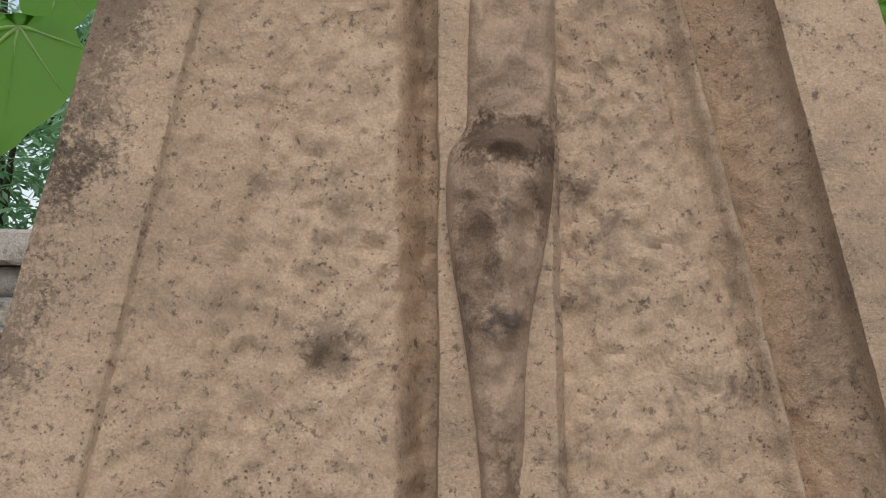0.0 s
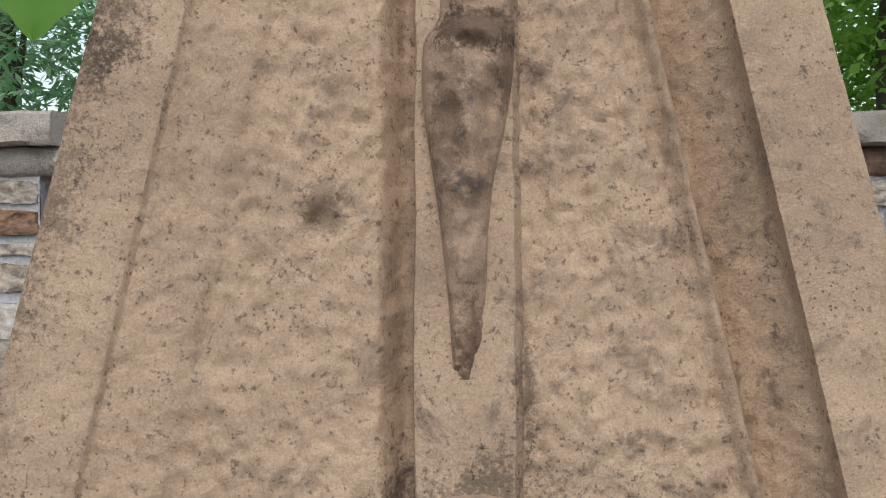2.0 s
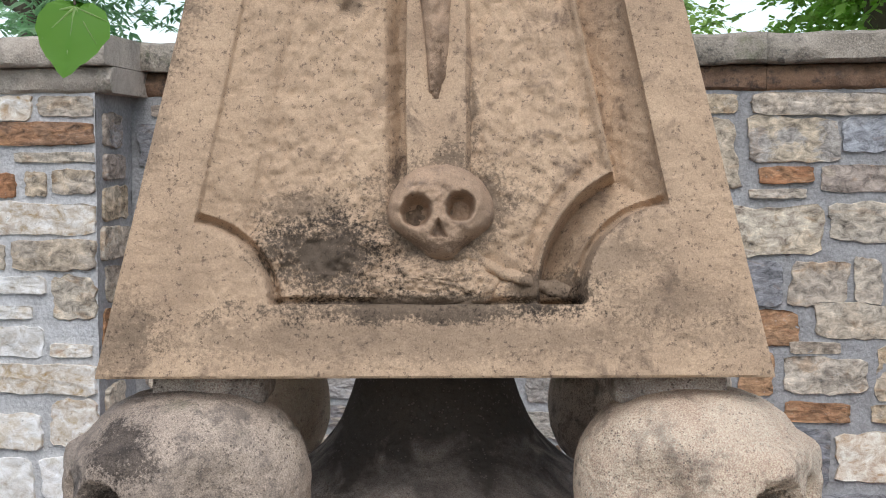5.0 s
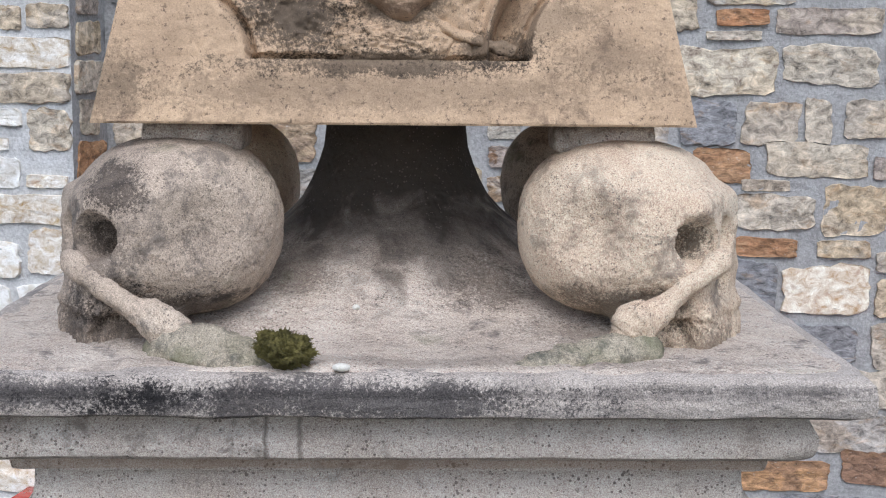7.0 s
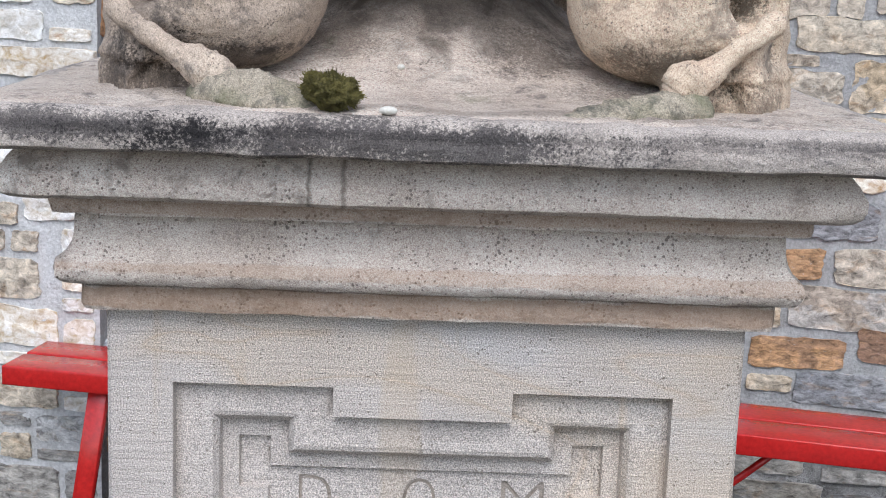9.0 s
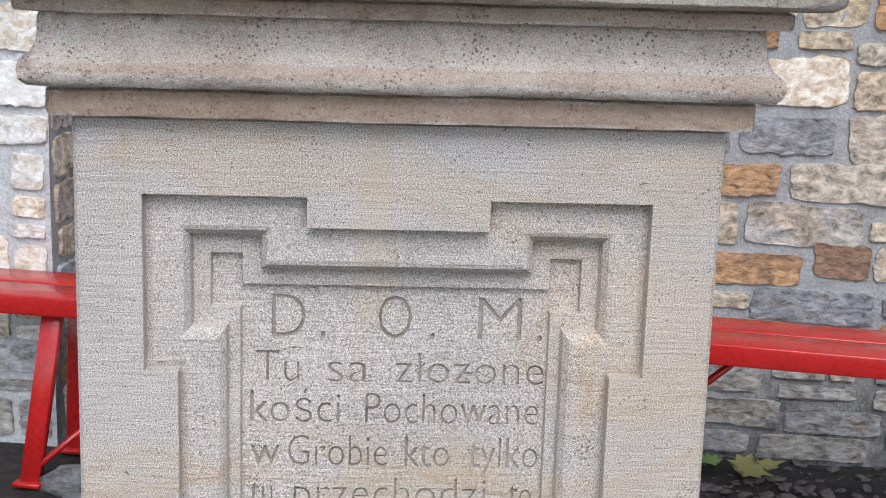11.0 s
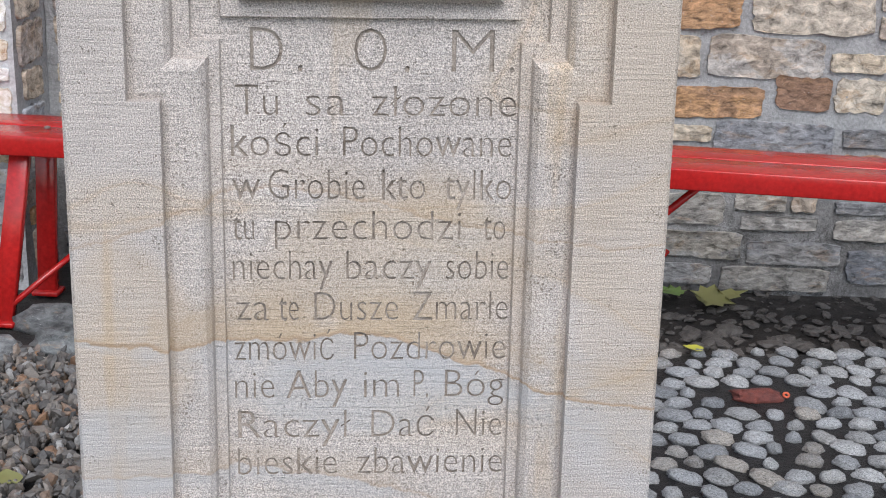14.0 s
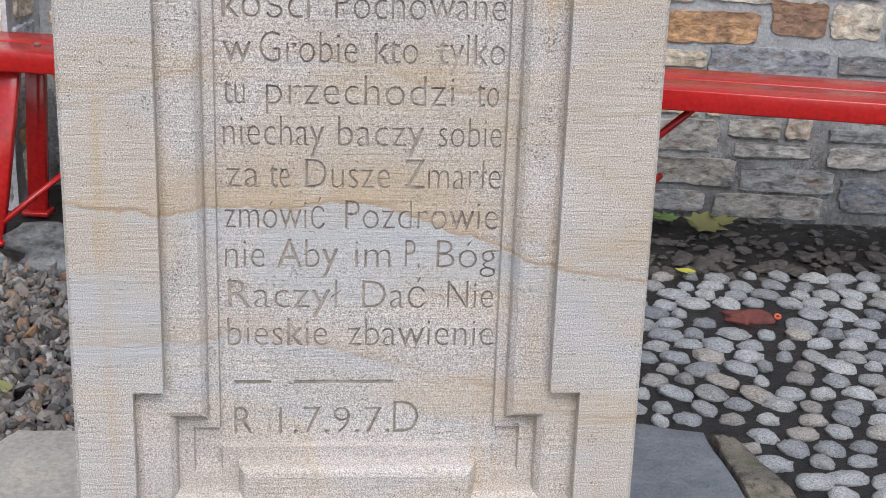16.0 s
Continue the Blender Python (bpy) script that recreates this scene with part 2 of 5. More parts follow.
def die_material():
    """Pale dressed sandstone: fine horizontal tooling, rusty iron bands that wander across the block."""
    m, n, l, p = material("dressed_sandstone")
    v = mapped(n, l)
    fine = noise_node(n, l, v, 850, 2, 0.6)
    col = mix_node(n, l, ramp_node(n, l, noise_node(n, l, v, 9, 6, 0.6), [(0.35, (0,)), (0.65, (1,))]), (0.52, 0.465, 0.422), (0.455, 0.408, 0.372))
    low = mapped(n, l, (0.9, 0.9, 2.4), (0.35, 0.0, 0.42))
    iron = noise_node(n, l, low, 2.2, 2, 0.4, 0.7)
    col = mix_node(n, l, ramp_node(n, l, iron, [(0.47, (0,)), (0.50, (0.25,)), (0.58, (0.14,)), (0.66, (0.0,))]), col, (0.50, 0.385, 0.25))
    col = mix_node(n, l, ramp_node(n, l, iron, [(0.496, (0,)), (0.5, (0.25,)), (0.504, (0,))]), col, (0.40, 0.27, 0.15))
    blue = noise_node(n, l, mapped(n, l, (1, 1, 2.4), (3.1, 0, 1.3)), 3.2, 4, 0.5, 0.6)
    col = mix_node(n, l, ramp_node(n, l, blue, [(0.55, (0,)), (0.66, (0.45,))]), col, (0.43, 0.43, 0.435))
    streak = noise_node(n, l, mapped(n, l, (9.0, 9.0, 0.7), (0.1, 0, 0)), 3.0, 3, 0.5)
    col = mix_node(n, l, ramp_node(n, l, streak, [(0.64, (0,)), (0.74, (0.45,))]), col, (0.46, 0.33, 0.19))
    col = mix_node(n, l, 0.75, col, ramp_node(n, l, fine, [(0.33, (0.16,)), (0.5, (0.5,)), (0.67, (0.88,))]), "OVERLAY")
    specks = noise_node(n, l, v, 230, 3, 0.6)
    col = mix_node(n, l, ramp_node(n, l, specks, [(0.66, (0,)), (0.73, (0.7,))]), col, (0.62, 0.58, 0.52))
    col = mix_node(n, l, ramp_node(n, l, specks, [(0.27, (0.7,)), (0.34, (0,))]), col, (0.2, 0.16, 0.12))
    l.new(col, p.inputs["Base Color"])
    p.inputs["Roughness"].default_value, p.inputs["Specular IOR Level"].default_value = 0.88, 0.2
    tool = noise_node(n, l, mapped(n, l, (14, 14, 210)), 1.0, 4, 0.7)
    h = bump_node(n, l, fine, 0.7, 0.0012)
    l.new(bump_node(n, l, tool, 0.62, 0.0028, h), p.inputs["Normal"])
    return m


M_DIE = die_material()
pitted(M_DIE, 260, 0.085, (0.22, 0.18, 0.15))


def tint(m, places, colour, scale=5, wander=1.6, soft=0.25):
    """Broad patches of colour with a wandering outline: iron bands, and the dark neck."""
    n, l = m.node_tree.nodes, m.node_tree.links
    p = n["Principled BSDF"]
    w = noise_node(n, l, mapped(n, l), scale, 3, 0.5, 0.8)
    for x, y, z, rx, ry, rz, strength in places:
        d = n.new("ShaderNodeVectorMath")
        d.operation = "LENGTH"
        l.new(mapped(n, l, (1 / rx, 1 / ry, 1 / rz), (-x / rx, -y / ry, -z / rz)), d.inputs[0])
        k = n.new("ShaderNodeMath")
        k.operation, k.inputs[1].default_value = "MULTIPLY_ADD", wander
        l.new(w, k.inputs[0])
        l.new(d.outputs["Value"], k.inputs[2])
        f = n.new("ShaderNodeMapRange")
        for i, val in ((1, 1.80), (2, 1.80 - soft), (3, 0.0), (4, strength)):
            f.inputs[i].default_value = val
        l.new(k.outputs[0], f.inputs[0])
        l.new(mix_node(n, l, f.outputs[0], p.inputs["Base Color"].links[0].from_socket, colour), p.inputs["Base Color"])


tint(M_DIE, [(0.01, 0.03, 0.84, 0.15, 0.2, 0.085, 0.34), (-0.015, 0.0, 1.13, 0.020, 0.2, 0.09, 0.25), (0.235, 0.0, 0.95, 0.06, 0.2, 0.28, 0.16), (-0.21, 0.0, 0.80, 0.06, 0.2, 0.12, 0.3), (0.16, 0.02, 0.60, 0.16, 0.2, 0.03, 0.35)], (0.50, 0.38, 0.245))
tint(M_DIE, [(-0.01, 0.03, 0.73, 0.14, 0.2, 0.035, 0.5), (-0.22, 0.0, 0.68, 0.08, 0.2, 0.05, 0.45), (-0.10, 0.0, 0.47, 0.2, 0.2, 0.03, 0.4)], (0.46, 0.455, 0.45), 7)
def vein(m, ramp, rust, tan, cool, reach, side):
    """An iron front that wanders across the block: a thin rusty line, tan stone above it and cool stone below. ramp: (x, z) of the line."""
    n, l = m.node_tree.nodes, m.node_tree.links
    p = n["Principled BSDF"]
    x = n.new("ShaderNodeSeparateXYZ")
    l.new(mapped(n, l), x.inputs[0])
    def math_node(op, a, b, c=0.0):
        k = n.new("ShaderNodeMath")
        k.operation = op
        for i, v in enumerate((a, b, c)):
            if isinstance(v, float):
                k.inputs[i].default_value = v
            else:
                l.new(v, k.inputs[i])
        return k.outputs[0]
    lo, hi, base = -0.30, 0.30, min(z for _, z in ramp)
    span = max(z for _, z in ramp) - base + 0.001
    along = math_node("MULTIPLY_ADD", x.outputs["X"], 1 / (hi - lo), -lo / (hi - lo))
    line = ramp_node(n, l, along, [((a - lo) / (hi - lo), ((z - base) / span,)) for a, z in ramp], "B_SPLINE")
    wig = math_node("MULTIPLY_ADD", noise_node(n, l, mapped(n, l), 28, 4, 0.6), 0.022, -base - 0.011)
    over = math_node("ADD", math_node("MULTIPLY_ADD", line, -span, wig), x.outputs["Z"])
    scaled = math_node("MULTIPLY_ADD", over, 2.0, 0.5)
    cloud = noise_node(n, l, mapped(n, l, (1, 1, 1.6), (side, 0, side)), 11, 5, 0.6, 0.5)
    gate = ramp_node(n, l, math_node("MULTIPLY_ADD", cloud, 0.9, math_node("MULTIPLY", math_node("ABSOLUTE", math_node("ADD", x.outputs["X"], -side), 0.0), -1.0)), [(0.20, (0,)), (0.36, (1,))])
    f = mix_node(n, l, 1.0, ramp_node(n, l, scaled, [(0.498, (0,)), (0.502, (tan,)), (0.5 + reach, (tan * 0.7,)), (0.5 + 2 * reach, (0,))]), gate, "MULTIPLY")
    col = mix_node(n, l, f, p.inputs["Base Color"].links[0].from_socket, (0.47, 0.345, 0.21), "MIX")
    f = mix_node(n, l, 1.0, ramp_node(n, l, scaled, [(0.5 - 1.6 * reach, (0,)), (0.5 - 0.6 * reach, (cool,)), (0.499, (cool,)), (0.503, (0,))]), gate, "MULTIPLY")
    col = mix_node(n, l, f, col, (0.45, 0.455, 0.465), "MIX")
    f = ramp_node(n, l, scaled, [(0.496, (0,)), (0.5, (rust,)), (0.507, (0,))])
    l.new(mix_node(n, l, f, col, (0.37, 0.235, 0.12), "MIX"), p.inputs["Base Color"])


vein(M_DIE, [(-0.29, 0.800), (-0.11, 0.775), (-0.02, 0.790), (0.026, 0.785), (0.061, 0.773), (0.108, 0.753), (0.16, 0.739), (0.29, 0.722)], 0.70, 0.62, 0.55, 0.06, 0.04)
vein(M_DIE, [(-0.29, 0.875), (-0.20, 0.88), (-0.12, 0.93), (-0.02, 0.915), (0.03, 0.905), (0.13, 0.875), (0.29, 0.88)], 0.35, 0.22, 0.1, 0.04, 0.0)
vein(M_DIE, [(-0.29, 0.66), (-0.15, 0.67), (0.0, 0.645), (0.12, 0.610), (0.2, 0.585), (0.29, 0.60)], 0.35, 0.25, 0.35, 0.03, -0.15)
# Neck goes near black: dark staining plus the obelisk's shade, put into the colour.
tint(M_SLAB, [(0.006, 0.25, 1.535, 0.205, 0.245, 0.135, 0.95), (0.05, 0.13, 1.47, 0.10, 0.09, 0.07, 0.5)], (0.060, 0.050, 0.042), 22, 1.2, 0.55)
pitted(M_SLAB, 260, 0.13, (0.17, 0.14, 0.12))
tint(M_CORNICE, [(0.0, 0.25, 1.2185, 0.9, 0.9, 0.009, 0.62), (0.0, 0.25, 1.294, 0.9, 0.9, 0.006, 0.4), (0.15, 0.25, 1.246, 0.5, 0.9, 0.006, 0.35)], (0.38, 0.235, 0.145), 14, 1.2)


def stone_material(name, stops, rough=0.8, bump=0.9, scale=1.0, tint=0.5, island=False, bedding=2.2, rusty=0.3):
    """Field stone: each piece takes a tone of its own, split along its bedding into a second tone, with veins and a broken surface."""
    m, n, l, p = material(name)
    info = n.new("ShaderNodeNewGeometry").outputs["Random Per Island"] if island else n.new("ShaderNodeObjectInfo").outputs["Random"]
    v = n.new("ShaderNodeVectorMath")
    v.operation = "MULTIPLY_ADD"
    c = n.new("ShaderNodeTexCoord")
    l.new(c.outputs["Object"], v.inputs[0])
    v.inputs[1].default_value = (scale, scale, scale * bedding)
    sh = n.new("ShaderNodeMath")
    sh.operation, sh.inputs[1].default_value = "MULTIPLY", 37.0
    l.new(info, sh.inputs[0])
    l.new(sh.outputs[0], v.inputs[2])
    vec = v.outputs[0]
    base = ramp_node(n, l, info, stops)
    r2 = n.new("ShaderNodeMath")
    r2.operation = "FRACT"
    r7 = n.new("ShaderNodeMath")
    r7.operation, r7.inputs[1].default_value = "MULTIPLY", 7.31
    l.new(info, r7.inputs[0])
    l.new(r7.outputs[0], r2.inputs[0])
    second = ramp_node(n, l, r2.outputs[0], stops)
    patch = noise_node(n, l, vec, 9, 5, 0.6, 0.4)
    col = mix_node(n, l, ramp_node(n, l, patch, [(0.49, (0,)), (0.53, (tint,))]), base, second)
    rust = noise_node(n, l, vec, 14, 6, 0.65, 0.8)
    col = mix_node(n, l, ramp_node(n, l, rust, [(0.56, (0,)), (0.64, (rusty,))]), col, (0.30, 0.17, 0.075), "MIX")
    mid = noise_node(n, l, vec, 32, 9, 0.72, 0.5)
    col = mix_node(n, l, 0.95, col, ramp_node(n, l, mid, [(0.3, (0.04,)), (0.5, (0.5,)), (0.7, (0.95,))]), "OVERLAY")
    grain = noise_node(n, l, vec, 75, 7, 0.75)
    col = mix_node(n, l, ramp_node(n, l, grain, [(0.60, (0,)), (0.68, (0.6,))]), col, (0.07, 0.063, 0.06))
    col = mix_node(n, l, ramp_node(n, l, grain, [(0.32, (0.5,)), (0.40, (0,))]), col, (0.62, 0.60, 0.57))
    l.new(col, p.inputs["Base Color"])
    p.inputs["Roughness"].default_value, p.inputs["Specular IOR Level"].default_value = rough, 0.3
    h = bump_node(n, l, grain, 0.5 * bump, 0.004)
    l.new(bump_node(n, l, mid, 0.5 * bump, 0.007, h), p.inputs["Normal"])
    return m


WALL_TONES = [(0.0, (0.30, 0.275, 0.24)), (0.14, (0.23, 0.21, 0.19)), (0.28, (0.36, 0.29, 0.20)), (0.40, (0.21, 0.125, 0.075)), (0.5, (0.30, 0.29, 0.28)),
              (0.62, (0.40, 0.34, 0.25)), (0.72, (0.17, 0.16, 0.16)), (0.82, (0.29, 0.20, 0.12)), (0.91, (0.42, 0.40, 0.38)), (1.0, (0.25, 0.26, 0.28))]
M_WALLSTONE = stone_material("wall_stone", WALL_TONES, island=True, rusty=0.2)
M_BOULDER = stone_material("boulder_stone", [(0.0, (0.13, 0.135, 0.13)), (0.5, (0.20, 0.20, 0.195)), (1.0, (0.10, 0.10, 0.098))], 0.45, 1.0, 1.0, 0.3)
M_COBBLE = stone_material("river_cobble", [(0.0, (0.24, 0.245, 0.25)), (0.25, (0.41, 0.41, 0.405)), (0.45, (0.18, 0.185, 0.19)), (0.6, (0.46, 0.455, 0.44)), (0.8, (0.29, 0.285, 0.275)), (0.92, (0.40, 0.36, 0.31)), (1.0, (0.20, 0.185, 0.17))], 0.38, 1.2, 0.22, 0.25, False, 1.0, 0.0)
M_COBBLE_FAR = stone_material("river_cobble_joined", [(0.0, (0.22, 0.225, 0.23)), (0.3, (0.34, 0.34, 0.33)), (0.6, (0.17, 0.175, 0.18)), (1.0, (0.36, 0.35, 0.33))], 0.34, 1.0, 9.0, 0.25, True, 1.0, 0.0)
M_COPING = sandstone("coping_sandstone", (0.38, 0.33, 0.27), (0.28, 0.25, 0.20), (0.09, 0.085, 0.075), 0.5, 1.2, 15.0, 0.35)
M_COPING_PALE = sandstone("pale_coping_sandstone", (0.52, 0.45, 0.37), (0.40, 0.35, 0.29), (0.14, 0.125, 0.11), 0.3, 1.1, 25.0, 0.1)
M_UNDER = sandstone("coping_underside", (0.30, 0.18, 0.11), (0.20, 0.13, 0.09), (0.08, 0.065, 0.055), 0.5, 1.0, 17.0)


def rough_material(name, a, b, rough, scale, bump, dist=0.004, spec=0.3, detail=8):
    m, n, l, p = material(name)
    v = mapped(n, l)
    f = noise_node(n, l, v, scale, detail, 0.65)
    col = mix_node(n, l, ramp_node(n, l, f, [(0.32, (0,)), (0.68, (1,))]), a, b)
    g = noise_node(n, l, v, scale * 9, 3, 0.6)
    col = mix_node(n, l, 0.4, col, ramp_node(n, l, g, [(0.3, (0.25,)), (0.7, (0.75,))]), "OVERLAY")
    l.new(col, p.inputs["Base Color"])
    p.inputs["Roughness"].default_value, p.inputs["Specular IOR Level"].default_value = rough, spec
    h = bump_node(n, l, g, bump * 0.6, dist)
    l.new(bump_node(n, l, f, bump, dist * 4, h), p.inputs["Normal"])
    return m


M_MORTAR = rough_material("lime_mortar", (0.38, 0.375, 0.37), (0.26, 0.255, 0.25), 0.9, 13, 0.9)
# Darker patches at the foot and beside the pier: damp and painted shade.
dark_patch(M_MORTAR, [(0.9, 0.0, 0.02, 0.5, 0.3, 0.20, 0.8), (1.5, 0.0, 0.06, 0.4, 0.3, 0.16, 0.8), (1.2, 0.0, 0.20, 0.3, 0.3, 0.12, 0.6), (-0.7, 0.0, 0.1, 0.3, 0.5, 0.3, 0.7), (-0.75, 0.0, 0.9, 0.06, 0.3, 0.3, 0.5)], (0.42, 0.41, 0.40), 0.03, 9)
M_MORTAR_PALE = rough_material("pale_lime_mortar", (0.56, 0.555, 0.55), (0.42, 0.415, 0.41), 0.9, 13, 0.9)
M_SETTING = rough_material("wet_dark_mortar", (0.014, 0.0135, 0.013), (0.034, 0.031, 0.029), 0.42, 30, 0.9)
M_EARTH = rough_material("damp_earth", (0.022, 0.020, 0.018), (0.060, 0.052, 0.046), 0.7, 24, 1.0, 0.010)
M_SLATE = rough_material("slate_slab", (0.13, 0.14, 0.155), (0.21, 0.22, 0.23), 0.5, 22, 0.7)
M_PALE = rough_material("pale_sandstone_block", (0.48, 0.42, 0.34), (0.36, 0.33, 0.29), 0.85, 12, 0.4)
M_RED = rough_material("red_paint", (0.46, 0.016, 0.014), (0.36, 0.012, 0.011), 0.2, 9, 0.14, 0.002, 0.5)
M_REDBRICK = rough_material("red_brick_stone", (0.26, 0.075, 0.055), (0.12, 0.045, 0.04), 0.5, 45, 0.9)
M_MOSS = rough_material("moss", (0.06, 0.052, 0.014), (0.26, 0.22, 0.07), 0.95, 90, 1.0, 0.004)
M_CHIP = rough_material("pale_chip", (0.7, 0.68, 0.62), (0.6, 0.57, 0.5), 0.8, 60, 0.3)
M_BARK = rough_material("bark", (0.10, 0.075, 0.055), (0.17, 0.14, 0.11), 0.9, 20, 0.9)


def leaf_material(name, a, b, thin=0.74):
    m, n, l, p = material(name)
    g = n.new("ShaderNodeNewGeometry")
    col = mix_node(n, l, g.outputs["Random Per Island"], a, b)
    l.new(col, p.inputs["Base Color"])
    p.inputs["Roughness"].default_value = 0.45
    t = n.new("ShaderNodeBsdfTranslucent")
    l.new(col, t.inputs["Color"])
    s = n.new("ShaderNodeMixShader")
    s.inputs[0].default_value = thin
    l.new(p.outputs[0], s.inputs[1])
    l.new(t.outputs[0], s.inputs[2])
    l.new(s.outputs[0], n["Material Output"].inputs["Surface"])
    return m


M_LEAF = leaf_material("tree_leaf", (0.40, 0.62, 0.14), (0.62, 0.80, 0.30))
M_LEAF_BLUE = leaf_material("ash_leaf", (0.30, 0.54, 0.28), (0.52, 0.72, 0.46))
M_BIGLEAF = leaf_material("broad_leaf", (0.21, 0.48, 0.065), (0.22, 0.50, 0.07))
M_VEIN = leaf_material("leaf_vein", (0.58, 0.74, 0.34), (0.58, 0.74, 0.34))
M_DRYLEAF = leaf_material("fallen_leaf", (0.33, 0.29, 0.12), (0.24, 0.25, 0.08), 0.15)
M_YELLOW = leaf_material("yellow_leaf", (0.62, 0.60, 0.08), (0.58, 0.55, 0.08), 0.15)
M_GREENFALL = leaf_material("fresh_fallen_leaf", (0.17, 0.26, 0.06), (0.2, 0.3, 0.08), 0.15)
M_RED_DIRT = rough_material("bolt", (0.12, 0.10, 0.09), (0.2, 0.16, 0.14), 0.5, 40, 0.3)


# ---- building helpers ----
def mesh_of(name, bm, mat, smooth=True):
    me = bpy.data.meshes.new(name)
    bm.to_mesh(me)
    bm.free()
    me.materials.append(mat)
    if smooth:
        me.polygons.foreach_set("use_smooth", [True] * len(me.polygons))
    return me


def part(name, bm, mat, parent=None, label="", smooth=True):
    ob = new(name, mesh_of(name, bm, mat, smooth))
    if parent is not None:
        ob.parent = parent
    if label:
        ob["label"] = label
    return ob


def thing(name, label, category, m=None, group=""):
    ob = new(name)
    ob.empty_display_size = 0.1
    if m is not None:
        ob.matrix_world = m
    return tagged(ob, label, category, group)


def fbm(x, y, z, octaves=4):
    return noise.fractal((x, y, z), 0.8, 2.1, octaves, noise_basis="PERLIN_ORIGINAL")


def sharp(ob, degrees=35):
    ob.data.set_sharp_from_angle(angle=radians(degrees))
    return ob


def grid_faces(bm, rows, closed=False):
    """Quads between rows of equally many vertices."""
    for a, b in zip(rows, rows[1:]):
        for i in range(len(a) - (0 if closed else 1)):
            j = (i + 1) % len(a)
            bm.faces.new((a[i], a[j], b[j], b[i]))


def box(bm, x0, x1, y0, y1, z0, z1, bevel=0.0, segments=2):
    r = bmesh.ops.create_cube(bm, size=1.0, matrix=Matrix.Translation(((x0 + x1) / 2, (y0 + y1) / 2, (z0 + z1) / 2)) @ Matrix.Diagonal((x1 - x0, y1 - y0, z1 - z0, 1)))
    if bevel:
        es = {e for v in r["verts"] for e in v.link_edges}
        bmesh.ops.bevel(bm, geom=list(es), offset=bevel, segments=segments, affect="EDGES", profile=0.6)


def smoothstep(a, b, v):
    t = min(1.0, max(0.0, (v - a) / (b - a)))
    return t * t * (3 - 2 * t)


# ---- ground ----
def ground_sheet():
    bm = bmesh.new()
    xs = [-400, -60, -12, -5, -3] + [-2 + 0.1 * i for i in range(41)] + [3, 5, 12, 60, 400]
    ys = [-400, -60, -12, -5, -3] + [-2 + 0.1 * i for i in range(51)] + [4, 6, 12, 60, 400]
    rows = [[bm.verts.new((x, y, -0.012 + (0.008 * fbm(x * 3, y * 3, 0) if abs(x) < 3 and -3 < y < 4 else 0))) for x in xs] for y in ys]
    grid_faces(bm, rows)
    return tagged(part("ground", bm, M_EARTH), "damp dark earth yard at the foot of a wall", "ground", kind="structure")


ground_sheet()


# ---- the monument ----
CX = 0.006
monument = thing("grave_monument", "weathered sandstone obelisk on carved skulls above an inscribed pedestal", "gravestone")


def rectangle_ring(bm, o, z, step=0.014, wobble=0.0012, cx=CX, cy=0.25, hx=0.2545, hy=0.25):
    """A ring round the pedestal's plan, let out by o, with slightly worn corners and edges."""
    out = []
    nx, ny = int(2 * (hx + 0.1) / step), int(2 * (hy + 0.1) / step)
    a, b = hx + o, hy + o
    pts = [(-a + 2 * a * i / nx, -b) for i in range(nx)] + [(a, -b + 2 * b * i / ny) for i in range(ny)]
    pts += [(a - 2 * a * i / nx, b) for i in range(nx)] + [(-a, b - 2 * b * i / ny) for i in range(ny)]
    for x, y in pts:
        d = min(abs(abs(x) - a) + abs(abs(y) - b), 0.02)
        worn = 0.0035 * max(0.0, 1 - d / 0.008) * (0.4 + abs(fbm(x * 20, y * 20, z * 60)))
        w = wobble * fbm(x * 26, y * 26, z * 34)
        k = 1 - (worn + w) / max(a, b)
        out.append(bm.verts.new((cx + x * k, cy + y * k, z + wobble * 0.8 * fbm(x * 22 + 7, y * 22, z * 20))))
    return out


def swept(name, profile, mat, label, cap_top=False, cap_bottom=False, wobble=0.0012, parent=None):
    bm = bmesh.new()
    rows = [rectangle_ring(bm, o, z, wobble=wobble) for o, z in profile]
    grid_faces(bm, rows, True)
    if cap_top:
        bm.faces.new(rows[-1])
    if cap_bottom:
        bm.faces.new(list(reversed(rows[0])))
    return sharp(part(name, bm, mat, parent or monument, label), 38)


swept("plinth", [(0.06, -0.02), (0.06, 0.33), (0.055, 0.345), (0.03, 0.36), (0.012, 0.385), (0.004, 0.4185)], M_DIE, "plain sandstone plinth", cap_top=True)


# pedestal with its sunken inscription panel
def eared(e, t, nrw, top, tongue, ear, mid=0.8105):
    """The panel's outline: four ears and a tongue at head and foot, the same above and below the middle."""
    up = [(-e, top), (-t, top), (-t, tongue), (t, tongue), (t, top), (e, top), (e, ear), (nrw, ear)]
    dn = [(x, 2 * mid - z) for x, z in up]
    return [(x + CX - 0.002, z) for x, z in up + [dn[7], dn[6], dn[5], dn[4], dn[3], dn[2], dn[1], dn[0], (-e, 2 * mid - ear), (-nrw, 2 * mid - ear), (-nrw, ear), (-e, ear)]]


